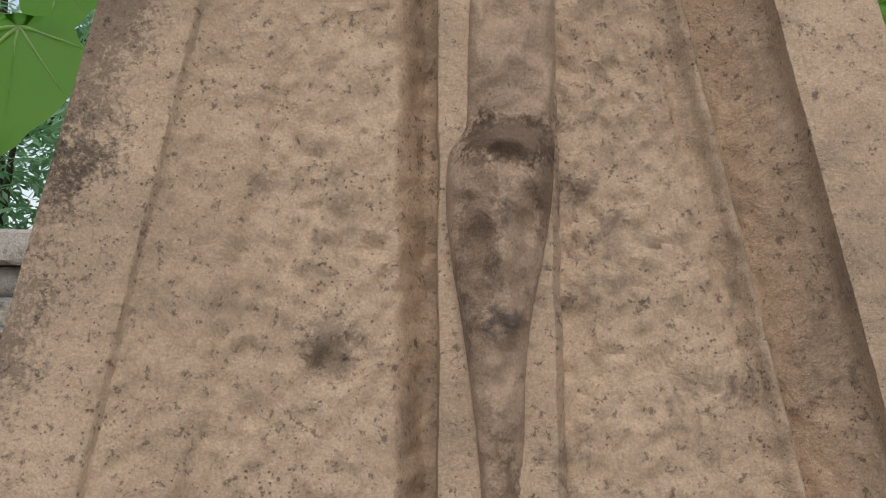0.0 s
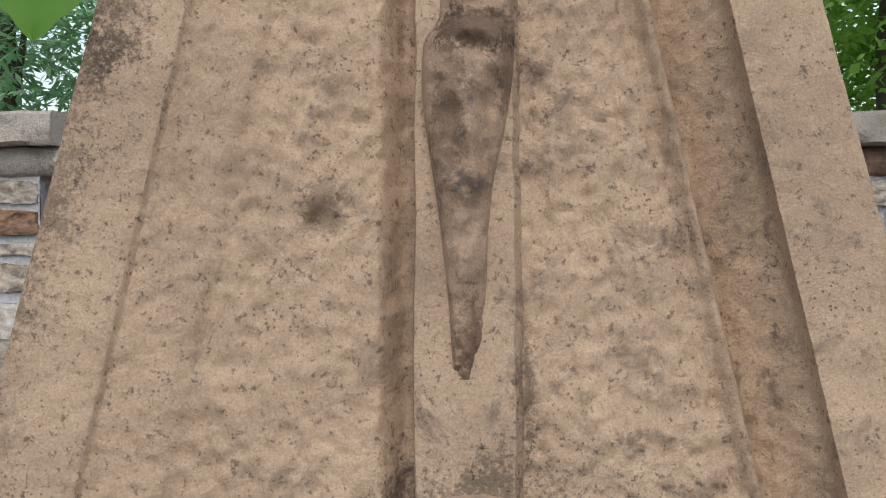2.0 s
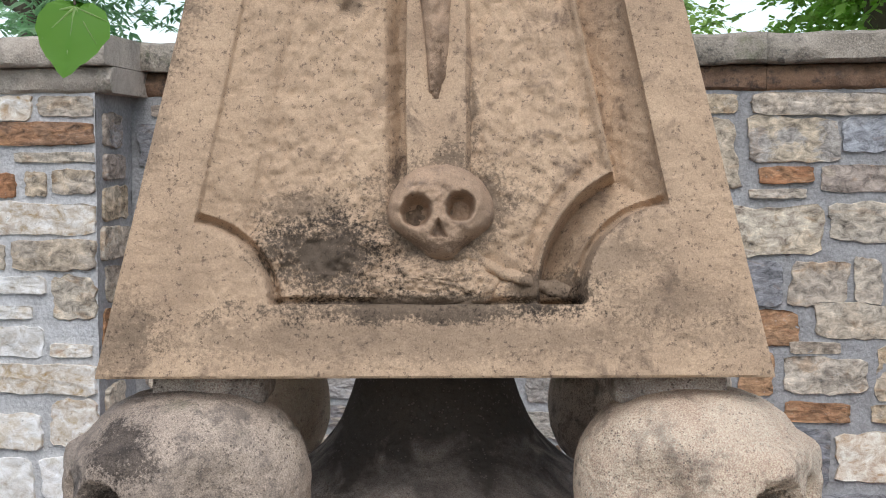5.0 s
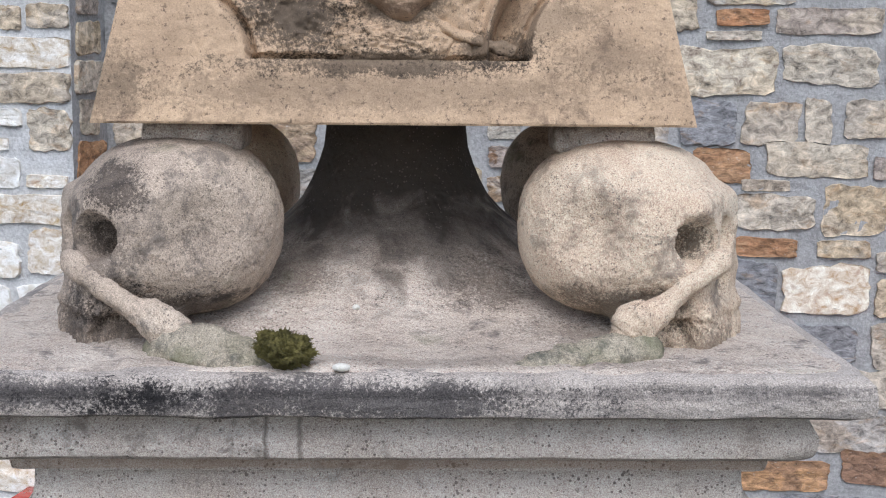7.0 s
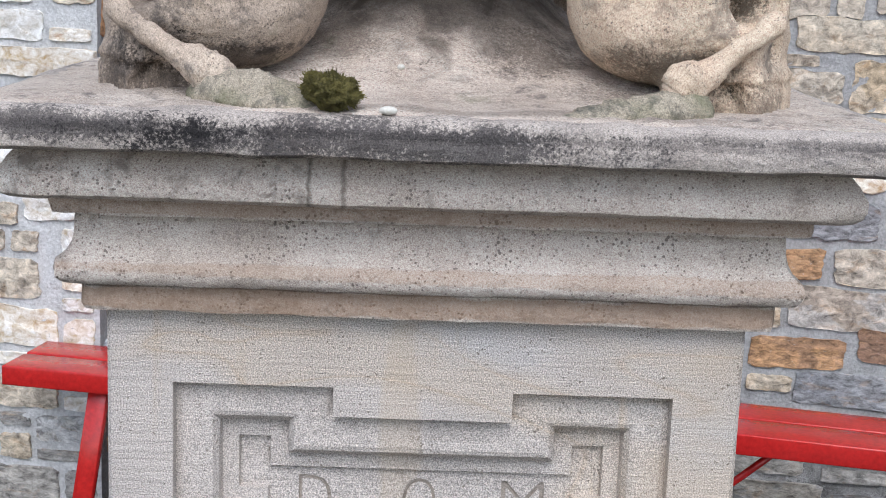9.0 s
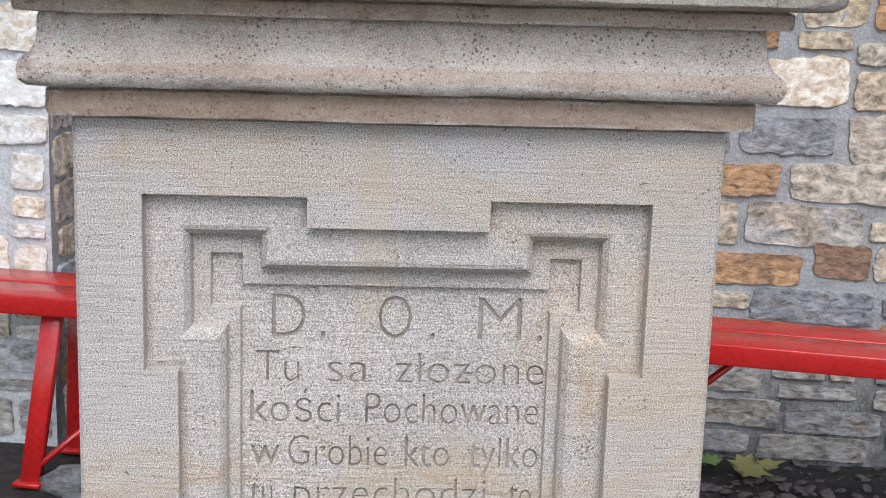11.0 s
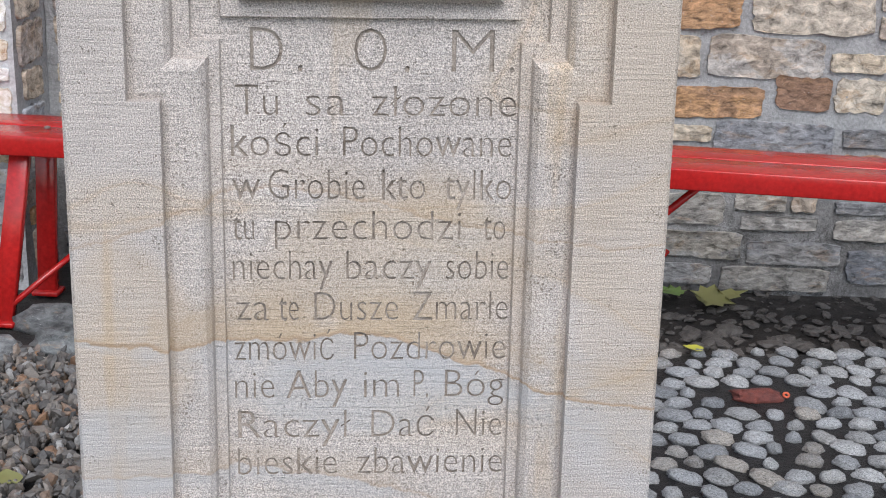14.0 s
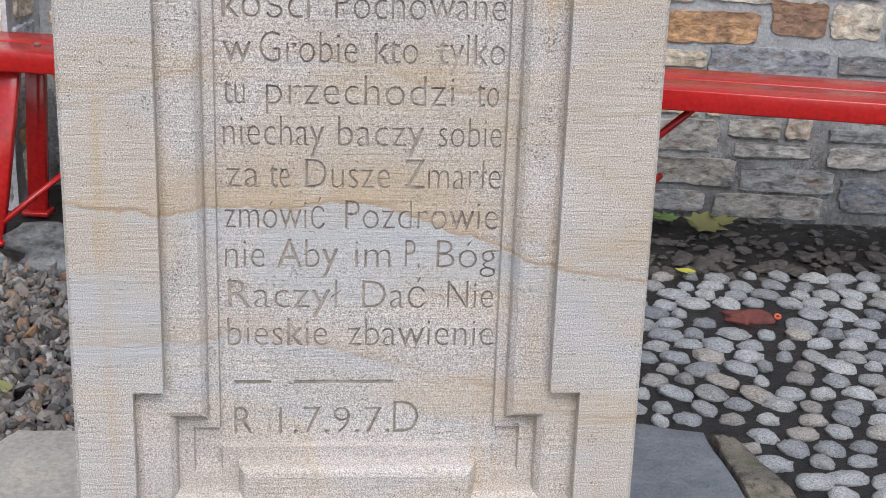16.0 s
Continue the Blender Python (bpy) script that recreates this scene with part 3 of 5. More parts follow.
def grown(poly, d):
    """A rectilinear outline (clockwise seen from the front) moved outwards by d."""
    out, k = [], len(poly)
    for i in range(k):
        p, q, r = poly[i - 1], poly[i], poly[(i + 1) % k]
        def normal(a, b):
            dx, dz = b[0] - a[0], b[1] - a[1]
            s = math.hypot(dx, dz)
            return -dz / s, dx / s
        n1, n2 = normal(p, q), normal(q, r)
        out.append((q[0] + (n1[0] + n2[0]) * d, q[1] + (n1[1] + n2[1]) * d))
    return out


def flat_between(bm, outer, inner, y):
    """A flat face at depth y between two outlines."""
    from mathutils.geometry import delaunay_2d_cdt
    pts = [Vector(p) for p in reversed(outer)] + [Vector(p) for p in reversed(inner)]
    a, b = len(outer), len(inner)
    vs, _, fs, _, _, orig = delaunay_2d_cdt(pts, [], [list(range(a)), list(range(a, a + b))], 1, 1e-6)
    made = [bm.verts.new((p.x, y, p.y)) for p in vs]
    for f, o in zip(fs, orig):
        if 1 not in o:
            bm.faces.new([made[i] for i in f])


def wall_between(bm, loop0, y0, loop1, y1):
    a = [bm.verts.new((x, y0, z)) for x, z in loop0]
    b = [bm.verts.new((x, y1, z)) for x, z in loop1]
    grid_faces(bm, [a, b], True)


A = eared(0.2005, 0.072, 0.1735, 1.146, 1.1215, 1.002)
B = eared(0.164, 0.110, 0.1355, 1.110, 1.0825, 1.036)
C = eared(0.1505, 0.1245, 0.1265, 1.0945, 1.069, 1.049)
DX0, DX1, DZ0, DZ1, DY = -0.249, 0.259, 0.4185, 1.2045, 0.5
FIELD = 0.0345


def pedestal():
    bm = bmesh.new()
    c = 0.003
    front = [(DX0 + c, DZ1), (DX1 - c, DZ1), (DX1 - c, DZ0), (DX0 + c, DZ0)]
    flat_between(bm, front, A, 0.0)
    wall_between(bm, A, 0.0, grown(A, -0.0004), 0.0135)
    band = grown(A, -0.0004)
    lip2, lip1, lip0 = grown(B, 0.010), grown(B, 0.006), grown(B, 0.0015)
    inner = grown(A, -0.006)
    wall_between(bm, band, 0.0135, inner, 0.0115)
    flat_between(bm, inner, lip2, 0.0115)
    wall_between(bm, lip2, 0.0115, lip1, 0.0128)
    wall_between(bm, lip1, 0.0128, lip0, 0.0185)
    wall_between(bm, lip0, 0.0185, B, 0.028)
    flat_between(bm, B, C, 0.028)
    wall_between(bm, C, 0.028, grown(C, -0.001), FIELD)
    for x0, x1, y0, y1 in ((DX0 + c, DX0, 0, c), (DX0, DX0, c, DY), (DX0, DX1, DY, DY), (DX1, DX1, DY, c), (DX1, DX1 - c, c, 0)):
        v = [bm.verts.new(p) for p in ((x0, y0, DZ0), (x1, y1, DZ0), (x1, y1, DZ1), (x0, y0, DZ1))]
        bm.faces.new(v)
    bm.faces.new([bm.verts.new(p) for p in ((DX0, 0, DZ1), (DX1, 0, DZ1), (DX1, DY, DZ1), (DX0, DY, DZ1))])
    bmesh.ops.remove_doubles(bm, verts=bm.verts, dist=1e-5)
    bmesh.ops.recalc_face_normals(bm, faces=bm.faces)
    return part("pedestal", bm, M_DIE, monument, "pale dressed sandstone block with a stepped eared panel", smooth=False)


pedestal_ob = pedestal()

# words of the inscription: text, left and right end, base line
WORDS = [("D", -0.098, -0.069, 0), (".", -0.058, -0.053, 0), ("O", -0.011, 0.018, 0), (".", 0.032, 0.037, 0), ("M", 0.071, 0.109, 0), (".", 0.121, 0.126, 0),
         ("Tu", -0.111, -0.074, 1), ("sa", -0.052, -0.016, 1), ("złozone", 0.004, 0.129, 1), ("kości", -0.115, -0.040, 2), ("Pochowane", -0.020, 0.126, 2),
         ("w", -0.115, -0.090, 3), ("Grobie", -0.084, 0.0, 3), ("kto", 0.014, 0.052, 3), ("tylko", 0.068, 0.127, 3),
         ("tu", -0.115, -0.096, 4), ("przechodzi", -0.079, 0.084, 4), ("to", 0.103, 0.123, 4)]
WORDS += [("niechay", -0.116, -0.028, 5), ("baczy", -0.017, 0.059, 5), ("sobie", 0.071, 0.127, 5), ("za", -0.114, -0.084, 6), ("te", -0.076, -0.058, 6),
          ("Dusze", -0.045, 0.030, 6), ("Zmarłe", 0.042, 0.128, 6), ("zmówić", -0.116, -0.027, 7), ("Pozdrowie", -0.010, 0.127, 7),
          ("nie", -0.116, -0.080, 8), ("Aby", -0.070, -0.015, 8), ("im", -0.001, 0.032, 8), ("P.", 0.044, 0.058, 8), ("Bóg", 0.072, 0.127, 8)]
WORDS += [("Raczył", -0.114, -0.012, 9), ("Dać", 0.006, 0.064, 9), ("Nie", 0.083, 0.126, 9), ("bieskie", -0.115, -0.024, 10), ("zbawienie", -0.007, 0.128, 10),
          ("R", -0.110, -0.092, 12), ("1.7.9.7.", -0.069, 0.034, 12), ("D", 0.036, 0.061, 12)]
BASE = [1.0225, 0.9845, 0.949, 0.911, 0.8745, 0.838, 0.800, 0.7625, 0.726, 0.6873, 0.6505, 0.607, 0.5625]


OUTLINES = {}


def glyph(text, offset=0.0):
    """Outline triangles of a text in the built-in font, with its area."""
    if (text, offset) not in OUTLINES:
        cu = bpy.data.curves.new("word", "FONT")
        cu.body, cu.size, cu.resolution_u, cu.offset = text, 1.0, 3, offset
        ob = bpy.data.objects.new("word", cu)
        me = ob.to_mesh()
        vs, fs = [v.co.copy() for v in me.vertices], [tuple(p.vertices) for p in me.polygons]
        ob.to_mesh_clear()
        bpy.data.objects.remove(ob)
        bpy.data.curves.remove(cu)
        OUTLINES[text, offset] = vs, fs, sum(abs((vs[f[1]] - vs[f[0]]).cross(vs[f[2]] - vs[f[0]]).z) / 2 for f in fs)
    return OUTLINES[text, offset]


def outline_length(vs, fs):
    seen = {}
    for f in fs:
        for p, q in zip(f, f[1:] + f[:1]):
            e = (min(p, q), max(p, q))
            seen[e] = seen.get(e, 0) + 1
    return sum((vs[p] - vs[q]).length for (p, q), c in seen.items() if c == 1)


def word_faces(text, x0, x1, z, cap):
    """The letters of a word, thinned one by one, fitted between x0 and x1 on the base line z."""
    lo, hi = (f(v.x for v in glyph(text)[0]) for f in (min, max))
    sx, sz = (x1 - x0) / (hi - lo), cap / 0.69
    for i, letter in enumerate(text):
        full, faces, area = glyph(letter)
        length = outline_length(full, faces)
        start = max(v.x for v in glyph(text[:i + 1])[0]) - max(v.x for v in full)
        spans = [max(v[a] for v in full) - min(v[a] for v in full) for a in (0, 1)]
        for offset in (-0.0165, -0.0160, -0.0170, -0.0175, -0.0155, -0.0150, -0.0145, -0.0140, -0.0120, -0.0100, -0.0080, -0.0060, -0.004, 0.0):
            vs, fs, thin = glyph(letter, offset)
            kept = all(vs and max(v[a] for v in vs) - min(v[a] for v in vs) > span + 2.6 * offset - 0.004 for a, span in enumerate(spans))
            if kept and abs(thin - area - offset * length) < 0.035 * area:
                break
        yield [Vector((x0 + (v.x + start - lo) * sx, z + v.y * sz)) for v in vs], fs


def inscription():
    """The panel's field with its letters sunk into it."""
    from mathutils.geometry import delaunay_2d_cdt
    rim = grown(C, -0.001)
    pts, edges, tris = [Vector(p) for p in reversed(rim)], [], []
    k = len(pts)
    edges += [(i, (i + 1) % k) for i in range(k)]
    def add(vs, fs):
        k, seen = len(pts), {}
        pts.extend(vs)
        for f in fs:
            for i in range(1, len(f) - 1):
                tris.append([vs[f[0]], vs[f[i]], vs[f[i + 1]]])
            for p, q in zip(f, f[1:] + f[:1]):
                e = (min(p, q), max(p, q))
                seen[e] = seen.get(e, 0) + 1
        edges.extend([(p + k, q + k) for (p, q), c in seen.items() if c == 1])
    for text, x0, x1, row in WORDS:
        for letter in word_faces(text, x0, x1, BASE[row], 0.038 if row == 0 else 0.034 if text == "D" else 0.0275):
            add(*letter)
    for x0, x1 in ((-0.109, -0.076), (-0.055, 0.036)):
        z = BASE[11]
        add([Vector(p) for p in ((x0, z + 0.006), (x1, z + 0.006), (x1, z + 0.0095), (x0, z + 0.0095))], [(0, 1, 2, 3)])
    z = BASE[1] + 0.0085
    add([Vector(p) for p in ((0.0605, z), (0.0690, z + 0.0004), (0.0690, z + 0.0020), (0.0605, z + 0.0016))], [(0, 1, 2, 3)])
    vs, _, fs, _, _, _ = delaunay_2d_cdt(pts, edges, [list(range(len(rim)))], 1, 1e-6)
    fs = [f for f in fs if abs((vs[f[1]] - vs[f[0]]).cross(vs[f[2]] - vs[f[0]])) > 1e-12]
    mid = np.array([sum((vs[i] for i in f), Vector((0, 0))) / len(f) for f in fs])
    T = np.array(tris)
    inside = np.zeros(len(mid), bool)
    for a, b, c in T:
        d1, d2, d3 = ((q[0] - p[0]) * (mid[:, 1] - p[1]) - (q[1] - p[1]) * (mid[:, 0] - p[0]) for p, q in ((a, b), (b, c), (c, a)))
        eps = 1e-9
        inside |= ((d1 > -eps) & (d2 > -eps) & (d3 > -eps)) | ((d1 < eps) & (d2 < eps) & (d3 < eps))
    bm = bmesh.new()
    depth = 0.0024
    top = [bm.verts.new((p.x, FIELD, p.y)) for p in vs]
    low = [bm.verts.new((p.x, FIELD + depth, p.y)) for p in vs]
    sides = {}
    for f, sunk in zip(fs, inside):
        face = bm.faces.new([(low if sunk else top)[i] for i in f])
        face.material_index = 1 if sunk else 0
        for a, b in zip(f, list(f[1:]) + [f[0]]):
            sides.setdefault((min(a, b), max(a, b)), []).append(sunk)
    for (a, b), kinds in sides.items():
        if len(kinds) == 2 and kinds[0] != kinds[1]:
            bm.faces.new((top[a], top[b], low[b], low[a])).material_index = 1
    bmesh.ops.delete(bm, geom=[v for v in bm.verts if not v.link_faces], context="VERTS")
    bmesh.ops.recalc_face_normals(bm, faces=bm.faces)
    ob = part("inscription_field", bm, M_DIE, pedestal_ob, "sunken sandstone field with words cut into it", smooth=False)
    ob.data.materials.append(M_GROOVE)


M_GROOVE = sandstone("letter_groove", (0.42, 0.365, 0.315), (0.35, 0.30, 0.255), (0.2, 0.16, 0.13), 0.3, 0.6, 21.0)
inscription()

# cornice and cap
swept("cornice", [(-0.004, 1.2035), (0.004, 1.206), (0.016, 1.208), (0.0175, 1.212), (0.0175, 1.2275), (0.013, 1.2295), (0.030, 1.2315), (0.0345, 1.236), (0.036, 1.242), (0.034, 1.249),
                  (0.027, 1.255), (0.0235, 1.262), (0.022, 1.270), (0.0215, 1.281), (0.020, 1.2855), (0.036, 1.287), (0.037, 1.291), (0.037, 1.2985), (0.033, 1.3005), (0.061, 1.3025),
                  (0.067, 1.306), (0.069, 1.313), (0.068, 1.321), (0.062, 1.331), (0.053, 1.342)], M_CORNICE, "moulded sandstone cornice with pits and drip marks", True, True)
swept("cap_slab_edge", [(0.050, 1.3415), (0.092, 1.3425), (0.099, 1.3455), (0.101, 1.352), (0.100, 1.362), (0.0985, 1.368), (0.095, 1.3722), (0.088, 1.3746), (0.078, 1.3752), (0.066, 1.3735)], M_CRUST, "slab edge with a black weathering crust", wobble=0.002)


def cap():
    """The slab's upper side, which sweeps up in a hollow curve to a round neck under the obelisk."""
    bm = bmesh.new()
    rows = []
    table = [(0.346, 1.3690), (0.333, 1.3752), (0.31, 1.3770), (0.28, 1.3772), (0.25, 1.3788), (0.22, 1.3835), (0.19, 1.394), (0.165, 1.409), (0.14, 1.425), (0.117, 1.441), (0.10, 1.455),
             (0.088, 1.468), (0.079, 1.483), (0.072, 1.50), (0.067, 1.516), (0.065, 1.534), (0.065, 1.549)]
    for k, (h, z) in enumerate(table):
        e = 60 if k == 0 else max(2.6, 24 * (1 - (0.35 - h) / 0.2))
        row = []
        for i in range(128):
            a = 2 * math.pi * (i + 0.5) / 128
            c, s = math.cos(a), math.sin(a)
            r = h / (abs(c) ** e + abs(s) ** e) ** (1 / e)
            x, y = r * c, r * s
            lump = 0.0030 * fbm(x * 14, y * 14, 3) + 0.0018 * fbm(x * 60, y * 60, 5) if k > 1 else 0
            row.append(bm.verts.new((CX + x * (1.013 if k < 4 else 1), 0.25 + y, z + lump)))
        rows.append(row)
    grid_faces(bm, rows, True)
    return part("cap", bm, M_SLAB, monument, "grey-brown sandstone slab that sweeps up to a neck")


cap()


def blob(f, centre, reach, subdivisions, mat, name, seed, rough):
    """A closed stone form: the outermost surface of the solid f round its centre, with worn relief."""
    bm = bmesh.new()
    bmesh.ops.create_icosphere(bm, subdivisions=subdivisions, radius=1.0)
    n = np.array([v.co.normalized() for v in bm.verts])
    c = np.array(centre)
    t = np.full(len(n), reach)
    for _ in range(90):
        t = np.maximum(t - 0.7 * f(c + n * t[:, None]), 0.001)
    for v, d, r in zip(bm.verts, n, t):
        p = c + d * r
        q = p * 1.0
        w = rough * (0.0012 * fbm(*(q * 22 + seed)) + 0.0007 * fbm(*(q * 75 + seed)) + 0.0004 * fbm(*(q * 210 + seed)))
        v.co = Vector(p + d * w)
    return mesh_of(name, bm, mat)


def solid_ball(p, c, r):
    return np.linalg.norm(p - np.array(c), axis=1) - r


def solid_egg(p, c, r, power=2.0):
    r = np.array(r)
    k = (np.abs((p - np.array(c)) / r) ** power).sum(axis=1) ** (1 / power)
    return (k - 1) * r.min()


def solid_box(p, c, half, rounding):
    q = np.abs(p - np.array(c)) - np.array(half)
    return np.linalg.norm(np.maximum(q, 0), axis=1) + np.minimum(q.max(axis=1), 0) - rounding


def fuse(a, b, k):
    h = np.clip(0.5 + 0.5 * (b - a) / k, 0, 1)
    return b + (a - b) * h - k * h * (1 - h)


def carve(a, b, k):
    return -fuse(-a, b, k)


def skull_solid(p):
    """A skull that looks along +y: round vault, flat face with sockets and nose, low jaw with teeth."""
    d = solid_egg(p, (0, -0.003, 0.0), (0.0760, 0.084, 0.0725), 2.35)
    d = fuse(d, solid_box(p, (0, 0.044, -0.042), (0.032, 0.026, 0.042), 0.014), 0.012)
    d = fuse(d, solid_box(p, (0, 0.050, 0.014), (0.036, 0.020, 0.008), 0.013), 0.010)
    d = fuse(d, solid_box(p, (0, 0.048, -0.080), (0.036, 0.030, 0.020), 0.008), 0.008)
    for s in (-1, 1):
        d = fuse(d, solid_egg(p, (0.042 * s, 0.052, -0.030), (0.016, 0.026, 0.012)), 0.010)
        d = carve(d, solid_egg(p, (0.118 * s, 0.000, 0.004), (0.054, 0.050, 0.046)), 0.014)
        for x, y, r in ((0.045, 0.078, 0.0190), (0.035, 0.062, 0.0180), (0.025, 0.045, 0.016)):
            d = carve(d, solid_ball(p, (x * s, y, -0.002), r), 0.0015)
        for x, r in ((0.045, 0.0130), (0.033, 0.0115), (0.022, 0.0095)):
            d = carve(d, solid_ball(p, (x * s, 0.066, -0.074), r), 0.0015)
    d = carve(d, solid_egg(p, (0, 0.094, -0.002), (0.018, 0.022, 0.018)), 0.004)
    d = carve(d, solid_egg(p, (0, 0.090, -0.036), (0.014, 0.018, 0.016)), 0.003)
    d = d + np.where((np.abs(p[:, 2] + 0.066) < 0.0022) & (p[:, 1] > 0.055), 0.0028, 0)
    teeth = np.where((p[:, 2] < -0.056) & (p[:, 1] > 0.040), 0.0013 * np.cos((p[:, 0] * 0.8 + p[:, 1] * 0.6) * 620) - 0.001, 0)
    return d + teeth


def skull_mesh(seed, mat):
    return blob(skull_solid, (0, 0.02, -0.015), 0.16, 6, mat, "carved_skull", seed, 1.0)


def worn_lump(name, balls, mat, label, seed):
    """A worn, low bone end that has almost grown into the slab."""
    def solid(p):
        d = solid_ball(p, balls[0][:3], balls[0][3])
        for b in balls[1:]:
            d = fuse(d, solid_ball(p, b[:3], b[3]), 0.014)
        return d
    mid = [sum(b[i] for b in balls) / len(balls) for i in range(3)]
    ob = new(name, blob(solid, mid, 0.14, 5, mat, name, seed, 4.5))
    ob.parent = monument
    ob["label"] = label


def put_skull(me, x, y, turn, label):
    ob = new("carved_skull", me)
    ob.matrix_world = pose(x, y, 1.4635, 0, 0, turn)
    ob.parent = monument
    ob["label"] = label
    return ob


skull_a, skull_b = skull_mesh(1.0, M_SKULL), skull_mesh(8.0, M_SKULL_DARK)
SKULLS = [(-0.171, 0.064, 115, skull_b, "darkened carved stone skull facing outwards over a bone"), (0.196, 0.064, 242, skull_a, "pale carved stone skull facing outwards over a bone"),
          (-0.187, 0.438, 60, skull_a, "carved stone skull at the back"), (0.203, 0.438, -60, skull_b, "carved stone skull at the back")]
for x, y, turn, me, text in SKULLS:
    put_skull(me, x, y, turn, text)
    bm = bmesh.new()
    px = x * 0.9
    box(bm, px - 0.041, px + 0.041, y - 0.016, y + 0.050, 1.524, 1.5475, 0.007)
    part("pad", bm, M_SLAB, monument, "flat stone pad on a skull")


def tube(bm, points, sides=12, wob=0.0, seed=0.0, flat=1.0):
    """A round bar through (x, y, z, radius) points, closed at both ends."""
    rows = []
    for i, (x, y, z, r) in enumerate(points):
        p, q = Vector(points[max(0, i - 1)][:3]), Vector(points[min(len(points) - 1, i + 1)][:3])
        d = (q - p).normalized()
        u = d.orthogonal().normalized() if abs(d.z) > 0.9 else d.cross(Vector((0, 0, 1))).normalized()
        w = d.cross(u)
        row = []
        for k in range(sides):
            a = 2 * math.pi * k / sides
            o = u * math.cos(a) * r + w * math.sin(a) * r * flat
            o *= 1 + wob * fbm(x * 40 + o.x * 60 + seed, y * 40 + o.y * 60, z * 40 + o.z * 60)
            row.append(bm.verts.new(Vector((x, y, z)) + o))
        rows.append(row)
    grid_faces(bm, rows, True)
    bm.faces.new(rows[0])
    bm.faces.new(list(reversed(rows[-1])))
    bmesh.ops.recalc_face_normals(bm, faces=bm.faces)


def spread(points, steps):
    """Smooth points along a path of (x, y, z, radius)."""
    out = []
    k = len(points)
    for i in range(k - 1):
        p0, p1, p2, p3 = (np.array(points[min(k - 1, max(0, i + d))], float) for d in (-1, 0, 1, 2))
        for s in range(steps):
            t = s / steps
            out.append(tuple(0.5 * (2 * p1 + (p2 - p0) * t + (2 * p0 - 5 * p1 + 4 * p2 - p3) * t * t + (3 * p1 - p0 - 3 * p2 + p3) * t ** 3)))
    return out + [tuple(points[-1])]


def bone(points, mat, label, seed):
    bm = bmesh.new()
    tube(bm, [(x, y, z, r * 1.12) for x, y, z, r in spread(points, 12)], 20, 0.34, seed)
    return part("bone", bm, mat, monument, label)


bone([(0.264, -0.002, 1.450, 0.005), (0.259, -0.009, 1.446, 0.0090), (0.250, -0.014, 1.438, 0.0076), (0.236, -0.017, 1.429, 0.0072), (0.222, -0.020, 1.417, 0.0080), (0.208, -0.023, 1.407, 0.0110), (0.196, -0.026, 1.402, 0.0165), (0.188, -0.028, 1.390, 0.0145), (0.178, -0.024, 1.380, 0.007)], M_SKULL, "carved stone thigh bone", 1)
worn_lump("bone", [(0.196, -0.030, 1.378, 0.020), (0.168, -0.040, 1.374, 0.020), (0.142, -0.050, 1.370, 0.019), (0.118, -0.058, 1.366, 0.017), (0.097, -0.064, 1.362, 0.016)], M_MOSSY, "mossy carved stone bone end", 2)
bone([(-0.246, 0.006, 1.446, 0.004), (-0.238, -0.003, 1.441, 0.0090), (-0.224, -0.010, 1.431, 0.0080), (-0.206, -0.015, 1.419, 0.0075), (-0.188, -0.020, 1.408, 0.0085), (-0.176, -0.024, 1.402, 0.0120), (-0.164, -0.030, 1.396, 0.0145), (-0.154, -0.032, 1.386, 0.012), (-0.148, -0.028, 1.380, 0.006)], M_SKULL_DARK, "carved stone thigh bone", 3)
worn_lump("bone", [(-0.160, -0.028, 1.378, 0.021), (-0.136, -0.042, 1.375, 0.023), (-0.110, -0.054, 1.372, 0.022), (-0.088, -0.062, 1.367, 0.018)], M_MOSSY, "mossy carved stone bone end", 4)
bone([(0.30, 0.30, 1.386, 0.006), (0.318, 0.33, 1.394, 0.012), (0.325, 0.37, 1.395, 0.012), (0.33, 0.40, 1.389, 0.006)], M_SKULL, "carved stone bone end at the back", 5)

# obelisk: a tapering shaft whose front carries a sunken panel with a moulded edge
OX, OZ, OY, LEAN_F, TAPER = 0.008, 1.5475, 0.02, 0.2, 0.213


def on_front(x, z, d=0.0):
    """A point of the obelisk's leaning front, d metres proud of it."""
    return Vector((x, OY + LEAN_F * (z - OZ) - 0.98 * d, z + 0.196 * d))


def outer_edge(z):
    return 0.2365 - TAPER * (z - OZ)


def panel_left(z):
    return -0.161 + 0.193 * (z - 1.661)


def panel_right(z):
    return 0.174 - 0.197 * (z - 1.668)


def panel_inside(x, z):
    """How far a point lies inside the panel's outline (negative: outside)."""
    d = min(x - panel_left(z), panel_right(z) - x)
    curve = math.hypot(x - 0.176, z - 1.606) - 0.0605
    return min(d, curve), min(curve, math.hypot(x + 0.169, z - 1.594) - 0.0605)


